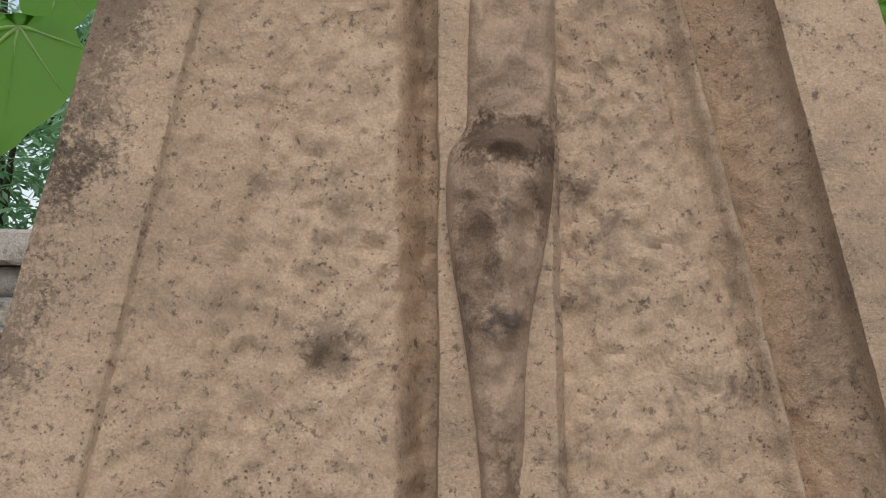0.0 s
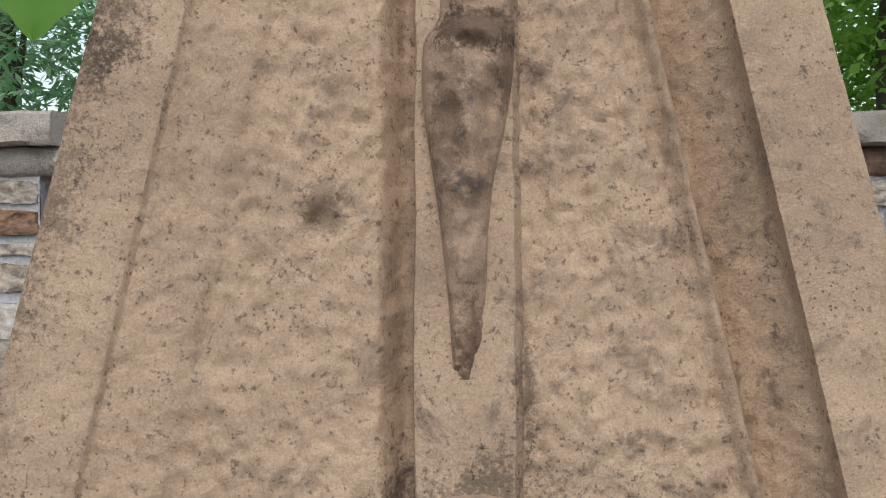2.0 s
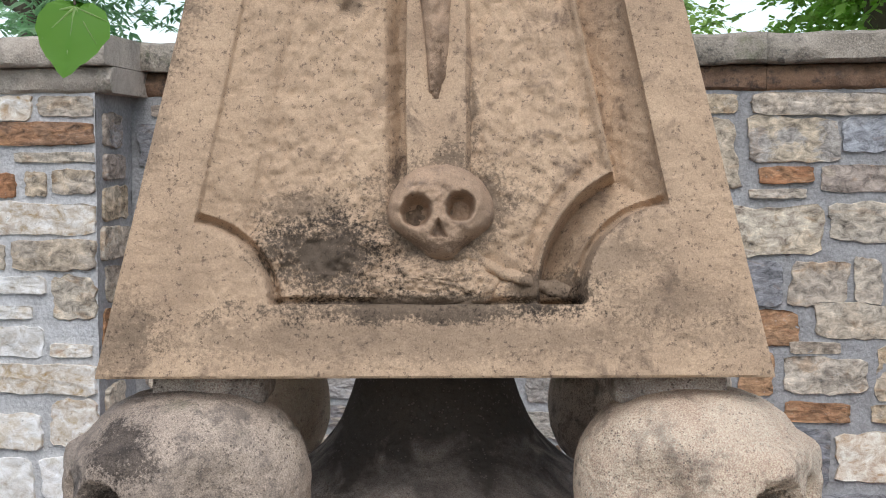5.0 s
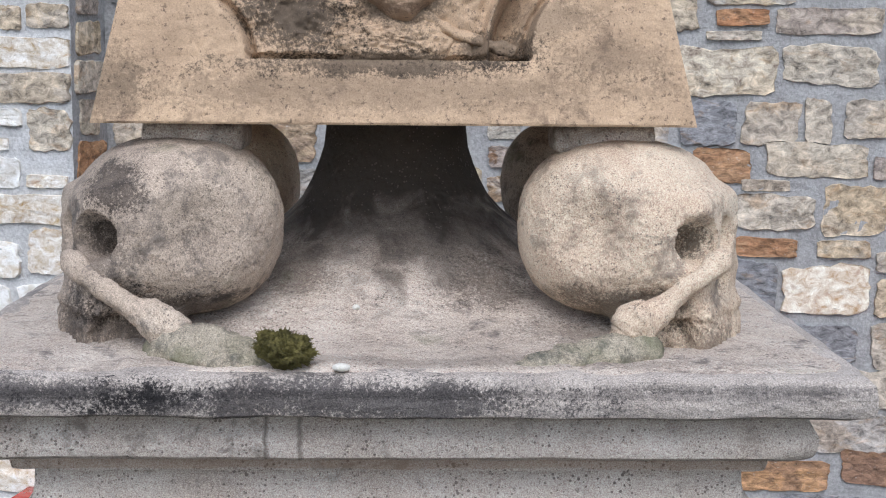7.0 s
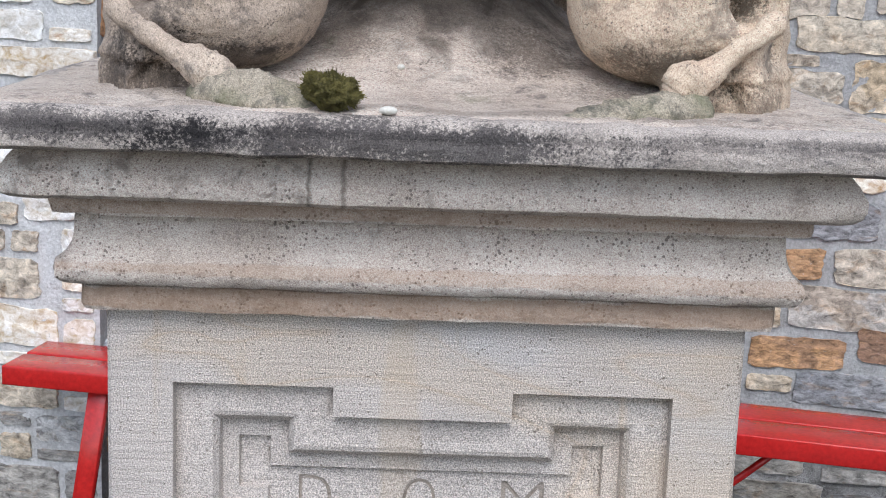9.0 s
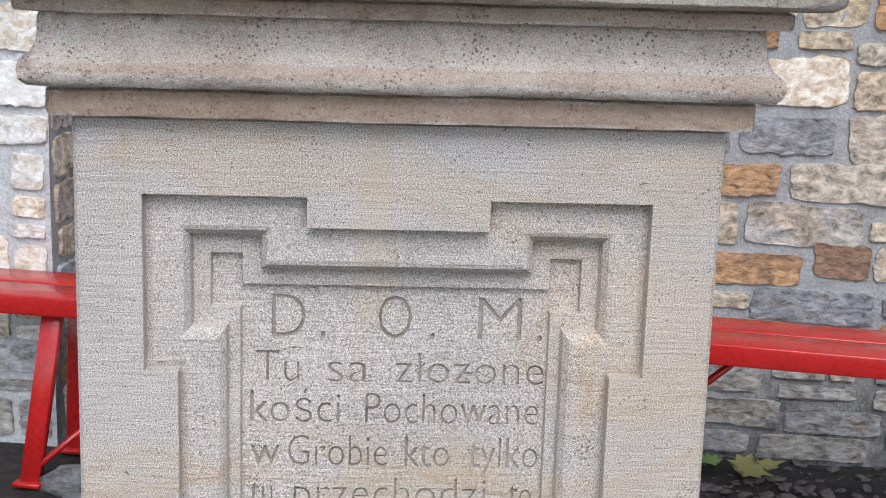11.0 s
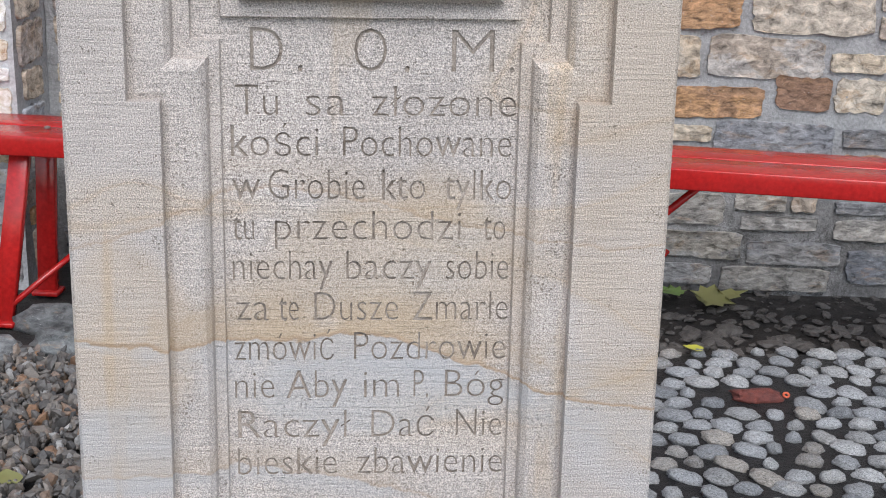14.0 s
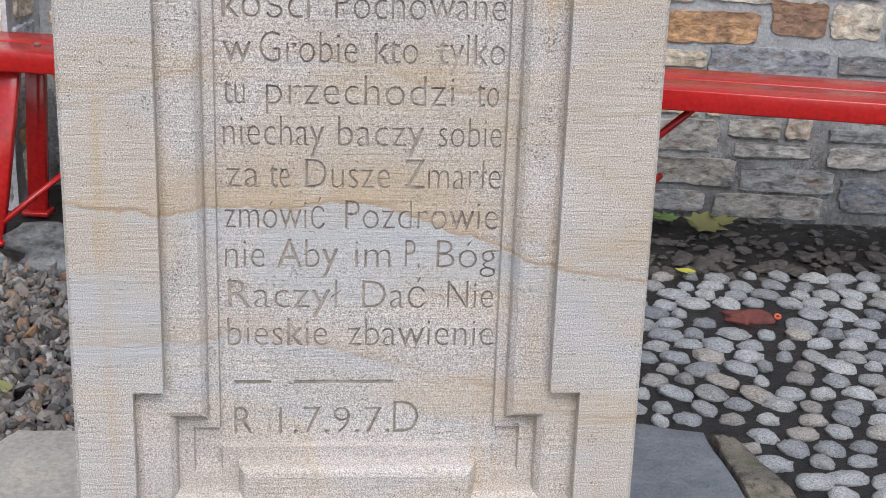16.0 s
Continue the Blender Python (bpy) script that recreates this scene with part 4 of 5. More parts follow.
def relief(x, z):
    foot = z - 1.598
    d, arc = panel_inside(x, z)
    w = 0.0009 * fbm(x * 60, 1.0, z * 60) + 0.0006 * fbm(x * 170, 2.0, z * 170)
    if d <= 0 or foot <= 0 or arc <= 0:
        return w * 0.9 - 0.0012 * smoothstep(-0.005, 0, min(d, foot, arc))
    right = smoothstep(-0.03, 0.05, x)
    deep = 0.0125 + 0.0075 * smoothstep(1.66, 1.61, z)
    g = 0.8 + 0.2 * right + 0.45 * smoothstep(1.69, 1.63, z)
    soft = 0.0024 - 0.0010 * right
    step, low = 0.0065 + 0.0035 * right, 0.0110 + 0.0250 * right
    hollow, bead = 0.0225 + 0.0075 * right, 0.0350 + 0.0050 * right
    if d < soft:
        h = step * g * d / soft
    elif d < hollow:
        k = (d - soft) / (hollow - soft)
        h = (step + (low - step) * k ** (1.0 - 0.25 * right) + 0.0016 * (1 - right) * math.sin(math.pi * k)) * g
    elif d < bead:
        k = (d - hollow) / (bead - hollow)
        h = (low + (0.0125 - low) * smoothstep(0, 0.5, k) - (0.0022 + 0.0040 * right) * math.sin(math.pi * k)) * g
    elif d < bead + 0.009:
        k = (d - bead) / 0.009
        h = 0.0125 * g + (deep - 0.0125 * g) * k + (0.0014 + 0.0012 * right) * math.sin(math.pi * k)
    else:
        h = deep
    h -= (0.001 + 0.004 * smoothstep(0.0, -0.06, x)) * smoothstep(1.655, 1.605, z) * smoothstep(0.0, 0.02, d)
    h += 0.0165 * smoothstep(-0.029, -0.016, x) * smoothstep(-0.009, -0.012, x) * smoothstep(1.66, 1.70, z)
    h += 0.004 * math.exp(-((x + 0.052) ** 2 + (z - 1.812) ** 2) / 0.007 ** 2) - 0.003 * math.exp(-((x + 0.060) ** 2 + (z - 1.822) ** 2) / 0.006 ** 2)
    rubble = smoothstep(0.02, -0.03, x) * smoothstep(1.668, 1.64, z) * smoothstep(0.0, 0.02, d)
    h -= rubble * (0.003 + 0.004 * fbm(x * 45, 8.0, z * 45) + 0.002 * fbm(x * 130, 9.0, z * 130))
    if arc < 0.009:
        h += 0.010 * math.sin(math.pi * arc / 0.009)
    if foot < 0.007:
        h += 0.008 * math.sin(math.pi * foot / 0.007)
    h *= smoothstep(-0.001, 0.0030, foot) * smoothstep(-0.001, 0.0052, arc)
    return -h + w * 1.5 + 0.0016 * fbm(x * 24 + 5, 3.0, z * 24) * smoothstep(0.03, 0.05, d) + (0.0018 * fbm(x * 70 + 2, 5.0, z * 60) + 0.0013 * fbm(x * 140, 6.0, z * 120)) * smoothstep(0.024, 0.045, d)


NEAR = [0.0, 0.0008, 0.0016] + [0.0028 + 0.0012 * i for i in range(37)]


def obelisk():
    bm = bmesh.new()
    zs = [OZ, OZ + 0.0015] + [OZ + 0.004 + 0.0014 * i for i in range(120)] + [OZ + 0.172 + 0.0021 * i for i in range(146)] + [2.05, 2.12, 2.25, 2.42]
    rows, ends = [], []
    for z in zs:
        e, a, b = outer_edge(z), panel_left(z), panel_right(z)
        a = max(a, OX - e + 0.004)
        k = min(1.0, (b - a) / 0.12)
        xs = [OX - e + (a - OX + e) * i / 16 for i in range(16)] + [a + k * q for q in NEAR] + [a + k * NEAR[-1] + (b - a - 2 * k * NEAR[-1]) * (i + 1) / 150 for i in range(149)] + [b - k * q for q in reversed(NEAR)] + [b + (OX + e - b) * (i + 1) / 16 for i in range(16)]
        row = []
        for i, x in enumerate(xs):
            edge = min(i, len(xs) - 1 - i)
            d = relief(x, z) if 0 < edge else -0.0012 + 0.0008 * fbm(x * 50, 4, z * 50)
            if z < OZ + 0.001:
                d = -0.0015
            row.append(bm.verts.new(on_front(x, z, d)))
        rows.append(row)
        ends.append((OX - e, OX + e, OY + LEAN_F * (z - OZ)))
    grid_faces(bm, rows)
    depth = 2 * 0.2365
    back = []
    for (x0, x1, y), z, row in zip(ends, zs, rows):
        yb = OY + depth - LEAN_F * (z - OZ)
        back.append((row[-1], bm.verts.new((x1, yb, z)), bm.verts.new((x0, yb, z)), row[0]))
    for p, q in zip(back, back[1:]):
        for i in range(3):
            bm.faces.new((p[i], p[i + 1], q[i + 1], q[i]))
    bm.faces.new(rows[-1] + [back[-1][1], back[-1][2]])
    bm.faces.new(list(reversed(rows[0])) + [back[0][2], back[0][1]])
    bmesh.ops.recalc_face_normals(bm, faces=bm.faces)
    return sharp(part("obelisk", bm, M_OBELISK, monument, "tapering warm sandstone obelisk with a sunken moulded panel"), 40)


obelisk_ob = obelisk()
FLOOR_D = -0.0125


def cross_shaft():
    bm = bmesh.new()
    rows = []
    zs = [1.672 + 0.004 * i for i in range(150)]
    for z in zs:
        x0, x1, h = -0.0125, 0.0335, 0.0100
        prof = [(x0, FLOOR_D - 0.006), (x0, FLOOR_D + 0.35 * h), (x0 + 0.0005, FLOOR_D + h - 0.001), (x0 + 0.002, FLOOR_D + h), (0.0, FLOOR_D + h), (0.012, FLOOR_D + h), (0.024, FLOOR_D + h * 0.95),
                (x1 - 0.003, FLOOR_D + h * 0.8), (x1, FLOOR_D + 0.3 * h), (x1 + 0.002, FLOOR_D - 0.006)]
        rows.append([bm.verts.new(on_front(x + 0.0008 * fbm(x * 40, z * 40, 1), z, d + 0.0007 * fbm(x * 70, z * 70, 2))) for x, d in prof])
    grid_faces(bm, rows)
    bm.faces.new(rows[0])
    bmesh.ops.recalc_face_normals(bm, faces=bm.faces)
    return sharp(part("cross_shaft", bm, M_OBELISK, obelisk_ob, "raised upright of a carved cross"), 40)


cross_shaft()


def figure():
    """The worn lower end of a carved figure, as a plain tapering swelling."""
    bm = bmesh.new()
    rows = []
    keys = [(2.30, 0.013, 0.015, 0.010), (2.00, 0.015, 0.016, 0.011), (1.955, 0.0160, 0.0160, 0.012), (1.925, 0.0155, 0.0165, 0.012), (1.903, 0.0150, 0.0165, 0.0115), (1.895, 0.0138, 0.0182, 0.0125), (1.887, 0.0116, 0.0200, 0.020),
            (1.870, 0.0105, 0.0198, 0.0235), (1.850, 0.0096, 0.0172, 0.021), (1.825, 0.0090, 0.0126, 0.016), (1.80, 0.0095, 0.0098, 0.013), (1.775, 0.0103, 0.0080, 0.011), (1.757, 0.0098, 0.0064, 0.009), (1.748, 0.0088, 0.0050, 0.006), (1.743, 0.0086, 0.0030, 0.002)]
    for z, x, w, h in spread(keys, 12):
        row = []
        for k in range(33):
            a = math.pi * k / 32
            s = math.sin(a) ** 0.6
            dx = -math.cos(a) * w
            dd = FLOOR_D + 0.007 + s * h + 0.0044 * fbm(dx * 80, z * 60, 6) * s + 0.0014 * fbm(dx * 200, z * 160, 7)
            dd -= 0.45 * h * s * smoothstep(0.15 * w, w, dx) * smoothstep(1.90, 1.88, z)
            q = math.hypot(dx - 0.002, (z - 1.872) * 0.85)
            if z > 1.868:
                dd += 0.0045 * math.exp(-((q - 0.0145) / 0.0030) ** 2) * s
            dd -= 0.0028 * math.exp(-((dx - 0.006) / 0.0060) ** 2 - ((z - 1.880) / 0.0075) ** 2) * s
            dd -= 0.0040 * math.exp(-((dx - 0.009) / 0.0035) ** 2 - ((z - 1.860) / 0.006) ** 2) * s
            dd += 0.0026 * math.exp(-((dx + 0.20 * (z - 1.86) + 0.002) / 0.0032) ** 2) * s * smoothstep(1.87, 1.85, z)
            if k in (0, 32):
                dd = FLOOR_D
            row.append(bm.verts.new(on_front(x + dx, z, dd)))
        rows.append(row)
    grid_faces(bm, rows)
    bm.faces.new(rows[-1])
    bmesh.ops.recalc_face_normals(bm, faces=bm.faces)
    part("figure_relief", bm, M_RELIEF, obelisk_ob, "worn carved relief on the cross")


figure()


def dome(name, label, cx, cz, hw, hh, shape, mat, n=90):
    """A swelling on the front, from a function of the place within it."""
    bm = bmesh.new()
    rows = []
    for i in range(n // 2 + 1):
        r = i / (n // 2)
        row = []
        for k in range(n):
            a = 2 * math.pi * k / n
            u, v = r * math.cos(a), r * math.sin(a)
            row.append(bm.verts.new(on_front(cx + u * hw, cz + v * hh, shape(u, v, r))))
        rows.append(row)
    grid_faces(bm, rows, True)
    bmesh.ops.remove_doubles(bm, verts=bm.verts, dist=1e-6)
    bmesh.ops.recalc_face_normals(bm, faces=bm.faces)
    return part(name, bm, mat, obelisk_ob, label)


def skull_shape(u, v, r):
    r *= 1 + 0.36 * smoothstep(0.1, 0.9, -v) * smoothstep(0.10, 0.6, abs(u))
    h = FLOOR_D - 0.004 + 0.029 * max(0.0, 1 - r ** 4.5) ** 0.55
    for ex, ez, ew in ((-0.45, -0.05, 0.30), (0.36, 0.02, 0.28)):
        q = math.hypot((u - ex) / ew, (v - ez) / (ew * 1.12))
        h -= 0.0230 * (1 - smoothstep(0.60, 1.08, q + 0.06 * fbm(u * 6, v * 6, 2)))
    tri = abs(u + 0.04) - 0.15 * (-0.22 - v) / 0.34
    h -= 0.008 * (1 - smoothstep(-0.04, 0.03, tri)) * smoothstep(-0.60, -0.54, v) * smoothstep(-0.2, -0.26, v)
    h -= 0.004 * smoothstep(0.3, 0.8, -v) * smoothstep(0.2, 0.9, abs(u))
    return h + 0.0026 * fbm(u * 3, v * 3, 9) + 0.0014 * fbm(u * 8, v * 8, 8)


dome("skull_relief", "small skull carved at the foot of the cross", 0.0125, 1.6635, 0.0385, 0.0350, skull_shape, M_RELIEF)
dome("mound_relief", "worn mound carved below the small skull", 0.004, 1.616, 0.052, 0.024, lambda u, v, r: -0.022 + 0.019 * max(0.0, 1 - r ** 2) ** 0.7 + 0.004 * fbm(u * 4, v * 3, 3) + 0.0015 * fbm(u * 14, v * 9, 4), M_OBELISK, 70)
for label, ends in (("worn bone carved below the small skull", ((0.022, 1.636, 0.0060), (0.034, 1.631, 0.0072), (0.050, 1.624, 0.0048), (0.074, 1.616, 0.0046), (0.092, 1.611, 0.0062), (0.103, 1.607, 0.0040))),):
    bm = bmesh.new()
    tube(bm, spread([(*on_front(x, z, -0.0180), r) for x, z, r in ends], 12), 18, 0.6, ends[0][0] * 90)
    part("bone_relief", bm, M_OBELISK, obelisk_ob, label)


def moss_tuft():
    bm = bmesh.new()
    bmesh.ops.create_icosphere(bm, subdivisions=4, radius=1.0)
    for v in bm.verts:
        n = v.co.normalized()
        k = 1 + 0.30 * fbm(n.x * 2, n.y * 2, n.z * 2) + 0.16 * fbm(n.x * 9, n.y * 9, n.z * 9)
        v.co = Vector((n.x * 0.020 * k, n.y * 0.015 * k, n.z * 0.0125 * k))
    r = random.Random(4)
    for v in [v for v in bm.verts if v.co.z > -0.006]:
        for _ in range(3):
            n = v.co.normalized()
            tip = v.co + (n + Vector((r.gauss(0, 0.6), r.gauss(0, 0.6), r.gauss(0.2, 0.5)))).normalized() * r.uniform(0.0012, 0.0036)
            side = n.orthogonal().normalized() * 0.0005
            bm.faces.new([bm.verts.new(v.co + side), bm.verts.new(v.co - side), bm.verts.new(tip)])
    ob = part("moss_tuft", bm, M_MOSS)
    ob.matrix_world = pose(-0.069, -0.078, 1.390, 0, 18, 0)
    return tagged(ob, "brown-green cushion of moss on the stone slab", "moss")


moss_tuft()
for x, y, z, s in ((-0.0225, 0.036, 1.4005, 0.0032), (-0.028, -0.086, 1.3785, 0.004)):
    bm = bmesh.new()
    bmesh.ops.create_icosphere(bm, subdivisions=2, radius=s)
    for v in bm.verts:
        v.co.x *= 1.0 if y > 0 else 1.7
        v.co.z *= 0.8
    ob = part("pebble", bm, M_CHIP)
    ob.matrix_world = pose(x, y, z)
    tagged(ob, "small white speck of stone on the slab", "pebble")


# ---- things on the ground, wall, benches ----
def leaf_outline(kind):
    """Half of a leaf's outline from stalk to tip, as (across, along) in units of its length."""
    if kind == "maple":
        return [(0.0, 0.0), (0.16, 0.02), (0.40, -0.06), (0.34, 0.10), (0.55, 0.22), (0.40, 0.30), (0.52, 0.52), (0.30, 0.46), (0.20, 0.52), (0.22, 0.74), (0.10, 0.76), (0.0, 1.0)]
    return [(0.0, 0.0), (0.22, -0.10), (0.40, -0.02), (0.50, 0.16), (0.52, 0.34), (0.44, 0.48), (0.40, 0.58), (0.28, 0.74), (0.20, 0.80), (0.10, 0.92), (0.0, 1.0)]


def broad_leaf(bm, size, kind, curl, seed=0.0):
    half = leaf_outline(kind)
    def lift(x, y):
        return size * (curl * (x * x * 1.2 + 0.5 * (y - 0.4) ** 2) + 0.05 * fbm(x * 4 + seed, y * 4, 2))
    mid = [bm.verts.new((0, y * size, lift(0, y) - 0.01 * size)) for _, y in half]
    for s in (-1, 1):
        ins = [bm.verts.new((s * x * 0.5 * size, (y * 0.94 + 0.02) * size, lift(x * 0.5, y))) for x, y in half]
        out = [bm.verts.new((s * x * size, y * size, lift(x, y))) for x, y in half]
        for a, b in ((mid, ins), (ins, out)):
            for i in range(len(half) - 1):
                q = [a[i], a[i + 1], b[i + 1], b[i]]
                bm.faces.new(q if s < 0 else q[::-1])
    bmesh.ops.remove_doubles(bm, verts=bm.verts, dist=size * 1e-3)
    return lift


def veins(bm, size, lift):
    for ang, ln in ((0, 0.93), (38, 0.62), (-38, 0.62), (75, 0.5), (-75, 0.5)):
        d = (math.sin(radians(ang)), math.cos(radians(ang)))
        pts = []
        for i in range(7):
            s = ln * i / 6
            pts.append((d[0] * s * size, d[1] * s * size, lift(d[0] * s, d[1] * s), 0.0011 * (1.1 - i / 6)))
        tube(bm, pts, 5)


wall_turn = Matrix.Translation((0, 2.66, 0)) @ Matrix.Rotation(-math.atan(0.15), 4, "Z")
PIER_U, PIER_V, WALL_TOP = -0.812, -0.24, 1.892


def mortar_face(bm, u0, u1, v, z0, z1, step=0.05):
    nu, nz = max(1, int((u1 - u0) / step)), int((z1 - z0) / step)
    rows = [[bm.verts.new((u0 + (u1 - u0) * i / nu, v + 0.006 * fbm(i * 0.9 + v * 9, j * 0.9, 4), z0 + (z1 - z0) * j / nz)) for i in range(nu + 1)] for j in range(nz + 1)]
    grid_faces(bm, rows)


def masonry(name, u0, u1, v, label):
    bm = bmesh.new()
    mortar_face(bm, u0, u1, v, -0.05, WALL_TOP)
    box(bm, u0, u1, v + 0.02, 0.5, -0.05, WALL_TOP)
    bmesh.ops.recalc_face_normals(bm, faces=bm.faces)
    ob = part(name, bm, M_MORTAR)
    ob.matrix_world = wall_turn
    return tagged(ob, label, "wall", kind="structure")


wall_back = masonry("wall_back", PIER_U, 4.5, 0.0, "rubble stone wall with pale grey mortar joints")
bm = bmesh.new()
mortar_face(bm, -4.5, PIER_U, PIER_V, -0.05, WALL_TOP)
nz = 38
rows = [[bm.verts.new((PIER_U + 0.006 * fbm(i, j * 0.9, 8), PIER_V + 0.26 * i / 5, -0.05 + (WALL_TOP + 0.05) * j / nz)) for i in range(6)] for j in range(nz + 1)]
grid_faces(bm, rows)
box(bm, -4.5, PIER_U - 0.02, PIER_V + 0.02, 0.5, -0.05, WALL_TOP)
bmesh.ops.recalc_face_normals(bm, faces=bm.faces)
# Return face takes the darker mortar: its shade is put into the colour.
for f in bm.faces:
    f.material_index = 1 if abs(f.normal.x) > 0.8 else 0
wall_pier = part("wall_pier", bm, M_MORTAR_PALE)
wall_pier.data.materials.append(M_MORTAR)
wall_pier.matrix_world = wall_turn
tagged(wall_pier, "projecting section of the rubble stone wall", "wall", kind="structure")


def coping_row(us, v, label, upper, under):
    """Coping stones in a row: a rough slab over a recessed darker course."""
    for u0, u1 in zip(us, us[1:]):
        top = thing("coping_stone", label, "coping", wall_turn, "coping stones of the wall")
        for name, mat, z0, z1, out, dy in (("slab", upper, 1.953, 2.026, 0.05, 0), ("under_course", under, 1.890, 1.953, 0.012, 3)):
            bm = bmesh.new()
            n = max(4, int((u1 - u0) / 0.02))
            prof = [(0.55, z0), (v - out + 0.01, z0), (v - out, z0 + 0.008), (v - out - 0.004, (z0 + z1) / 2), (v - out + 0.002, z1 - 0.008), (v - out + 0.014, z1), (0.55, z1)]
            rows = []
            for i in range(n + 1):
                u = u0 + 0.0006 + (u1 - u0 - 0.0012) * i / n
                rows.append([bm.verts.new((u, a + (0.010 * fbm(u * 9 + dy, b * 30, 2) + 0.004 * fbm(u * 40, b * 60, dy) if a < 0.5 else 0), b + 0.004 * fbm(u * 11, a * 9, 6 + dy))) for a, b in prof])
            grid_faces(bm, rows)
            bm.faces.new(rows[0])
            bm.faces.new(rows[-1][::-1])
            bmesh.ops.recalc_face_normals(bm, faces=bm.faces)
            sharp(part(name, bm, mat, top), 45)


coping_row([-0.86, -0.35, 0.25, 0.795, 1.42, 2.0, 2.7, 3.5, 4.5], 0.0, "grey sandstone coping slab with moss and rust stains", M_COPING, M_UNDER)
coping_row([-4.5, -3.4, -2.3, -1.5, -0.765], PIER_V, "pale sandstone coping slab on the projecting wall", M_COPING_PALE, M_COPING_PALE)

R1 = [("t", 0.61, 0.728, 1.834, 1.882), ("t", 0.76, 1.09, 1.829, 1.883), ("r", 1.116, 1.259, 1.837, 1.873), ("g", 0.599, 0.726, 1.655, 1.822), ("g", 0.755, 0.965, 1.717, 1.826), ("g", 0.977, 1.183, 1.74, 1.822), ("r", 0.78, 0.909, 1.665, 1.706),
      ("g", 0.927, 1.185, 1.644, 1.71), ("t", 0.756, 0.892, 1.629, 1.652), ("t", 0.673, 0.932, 1.492, 1.61), ("g", 0.945, 1.179, 1.521, 1.618), ("d", 0.698, 0.836, 1.365, 1.476), ("t", 0.855, 0.993, 1.373, 1.476), ("t", 1.007, 1.072, 1.376, 1.485)]
R2 = [("t", 1.102, 1.228, 1.391, 1.485), ("r", 0.731, 0.876, 1.271, 1.357), ("t", 0.915, 1.164, 1.288, 1.374), ("g", 0.856, 0.976, 1.252, 1.281), ("t", 0.843, 1.04, 1.155, 1.243), ("t", 1.061, 1.22, 1.144, 1.27), ("r", 0.845, 1.0, 1.084, 1.133),
      ("t", 1.049, 1.181, 1.087, 1.131), ("d", 0.839, 0.953, 0.925, 1.072), ("w", 0.967, 1.184, 0.94, 1.065), ("d", 0.92, 1.158, 0.817, 0.911), ("t", 1.195, 1.359, 0.804, 0.925)]
R3 = [("r", 0.86, 1.028, 0.707, 0.788), ("t", 1.06, 1.369, 0.699, 0.800), ("g", 0.955, 1.253, 0.582, 0.69), ("r", 0.862, 1.103, 0.473, 0.555), ("r", 1.134, 1.276, 0.5, 0.588), ("t", 1.289, 1.418, 0.498, 0.587), ("t", 0.86, 0.977, 0.408, 0.45),
      ("d", 0.985, 1.294, 0.377, 0.466), ("g", 0.844, 1.024, 0.18, 0.266), ("g", 1.052, 1.186, 0.226, 0.272), ("t", 1.073, 1.274, 0.172, 0.208), ("t", 1.321, 1.549, 0.152, 0.21), ("g", 0.852, 1.078, 0.087, 0.161), ("g", 1.095, 1.343, 0.077, 0.14),
      ("g", 1.363, 1.563, 0.03, 0.124), ("d", 0.858, 1.003, 0.013, 0.069), ("d", 1.03, 1.317, 0.002, 0.066)]
L1 = [("d", -0.79, -0.643, 1.712, 1.825), ("g", -0.79, -0.66, 1.587, 1.679), ("r", -0.79, -0.69, 1.432, 1.554), ("t", -0.79, -0.70, 1.332, 1.414), ("g", -0.755, -0.634, 1.841, 1.872)]
P1 = [("w", -1.111, -0.972, 1.822, 1.884), ("t", -0.957, -0.815, 1.833, 1.882), ("r", -1.069, -0.815, 1.763, 1.82), ("t", -1.019, -0.815, 1.722, 1.746), ("r", -1.102, -1.021, 1.635, 1.698), ("t", -0.992, -0.939, 1.639, 1.698), ("t", -0.922, -0.815, 1.645, 1.704),
      ("w", -1.149, -0.815, 1.545, 1.625), ("t", -1.029, -0.815, 1.458, 1.534), ("w", -1.109, -0.943, 1.401, 1.443), ("t", -0.929, -0.815, 1.339, 1.444), ("w", -1.111, -0.981, 1.337, 1.369), ("w", -1.115, -0.815, 1.154, 1.227), ("w", -1.12, -0.96, 1.014, 1.102),
      ("w", -0.937, -0.815, 1.025, 1.141), ("w", -1.124, -0.986, 0.881, 0.99), ("w", -0.964, -0.815, 0.885, 0.995), ("w", -1.013, -0.815, 0.788, 0.862)]

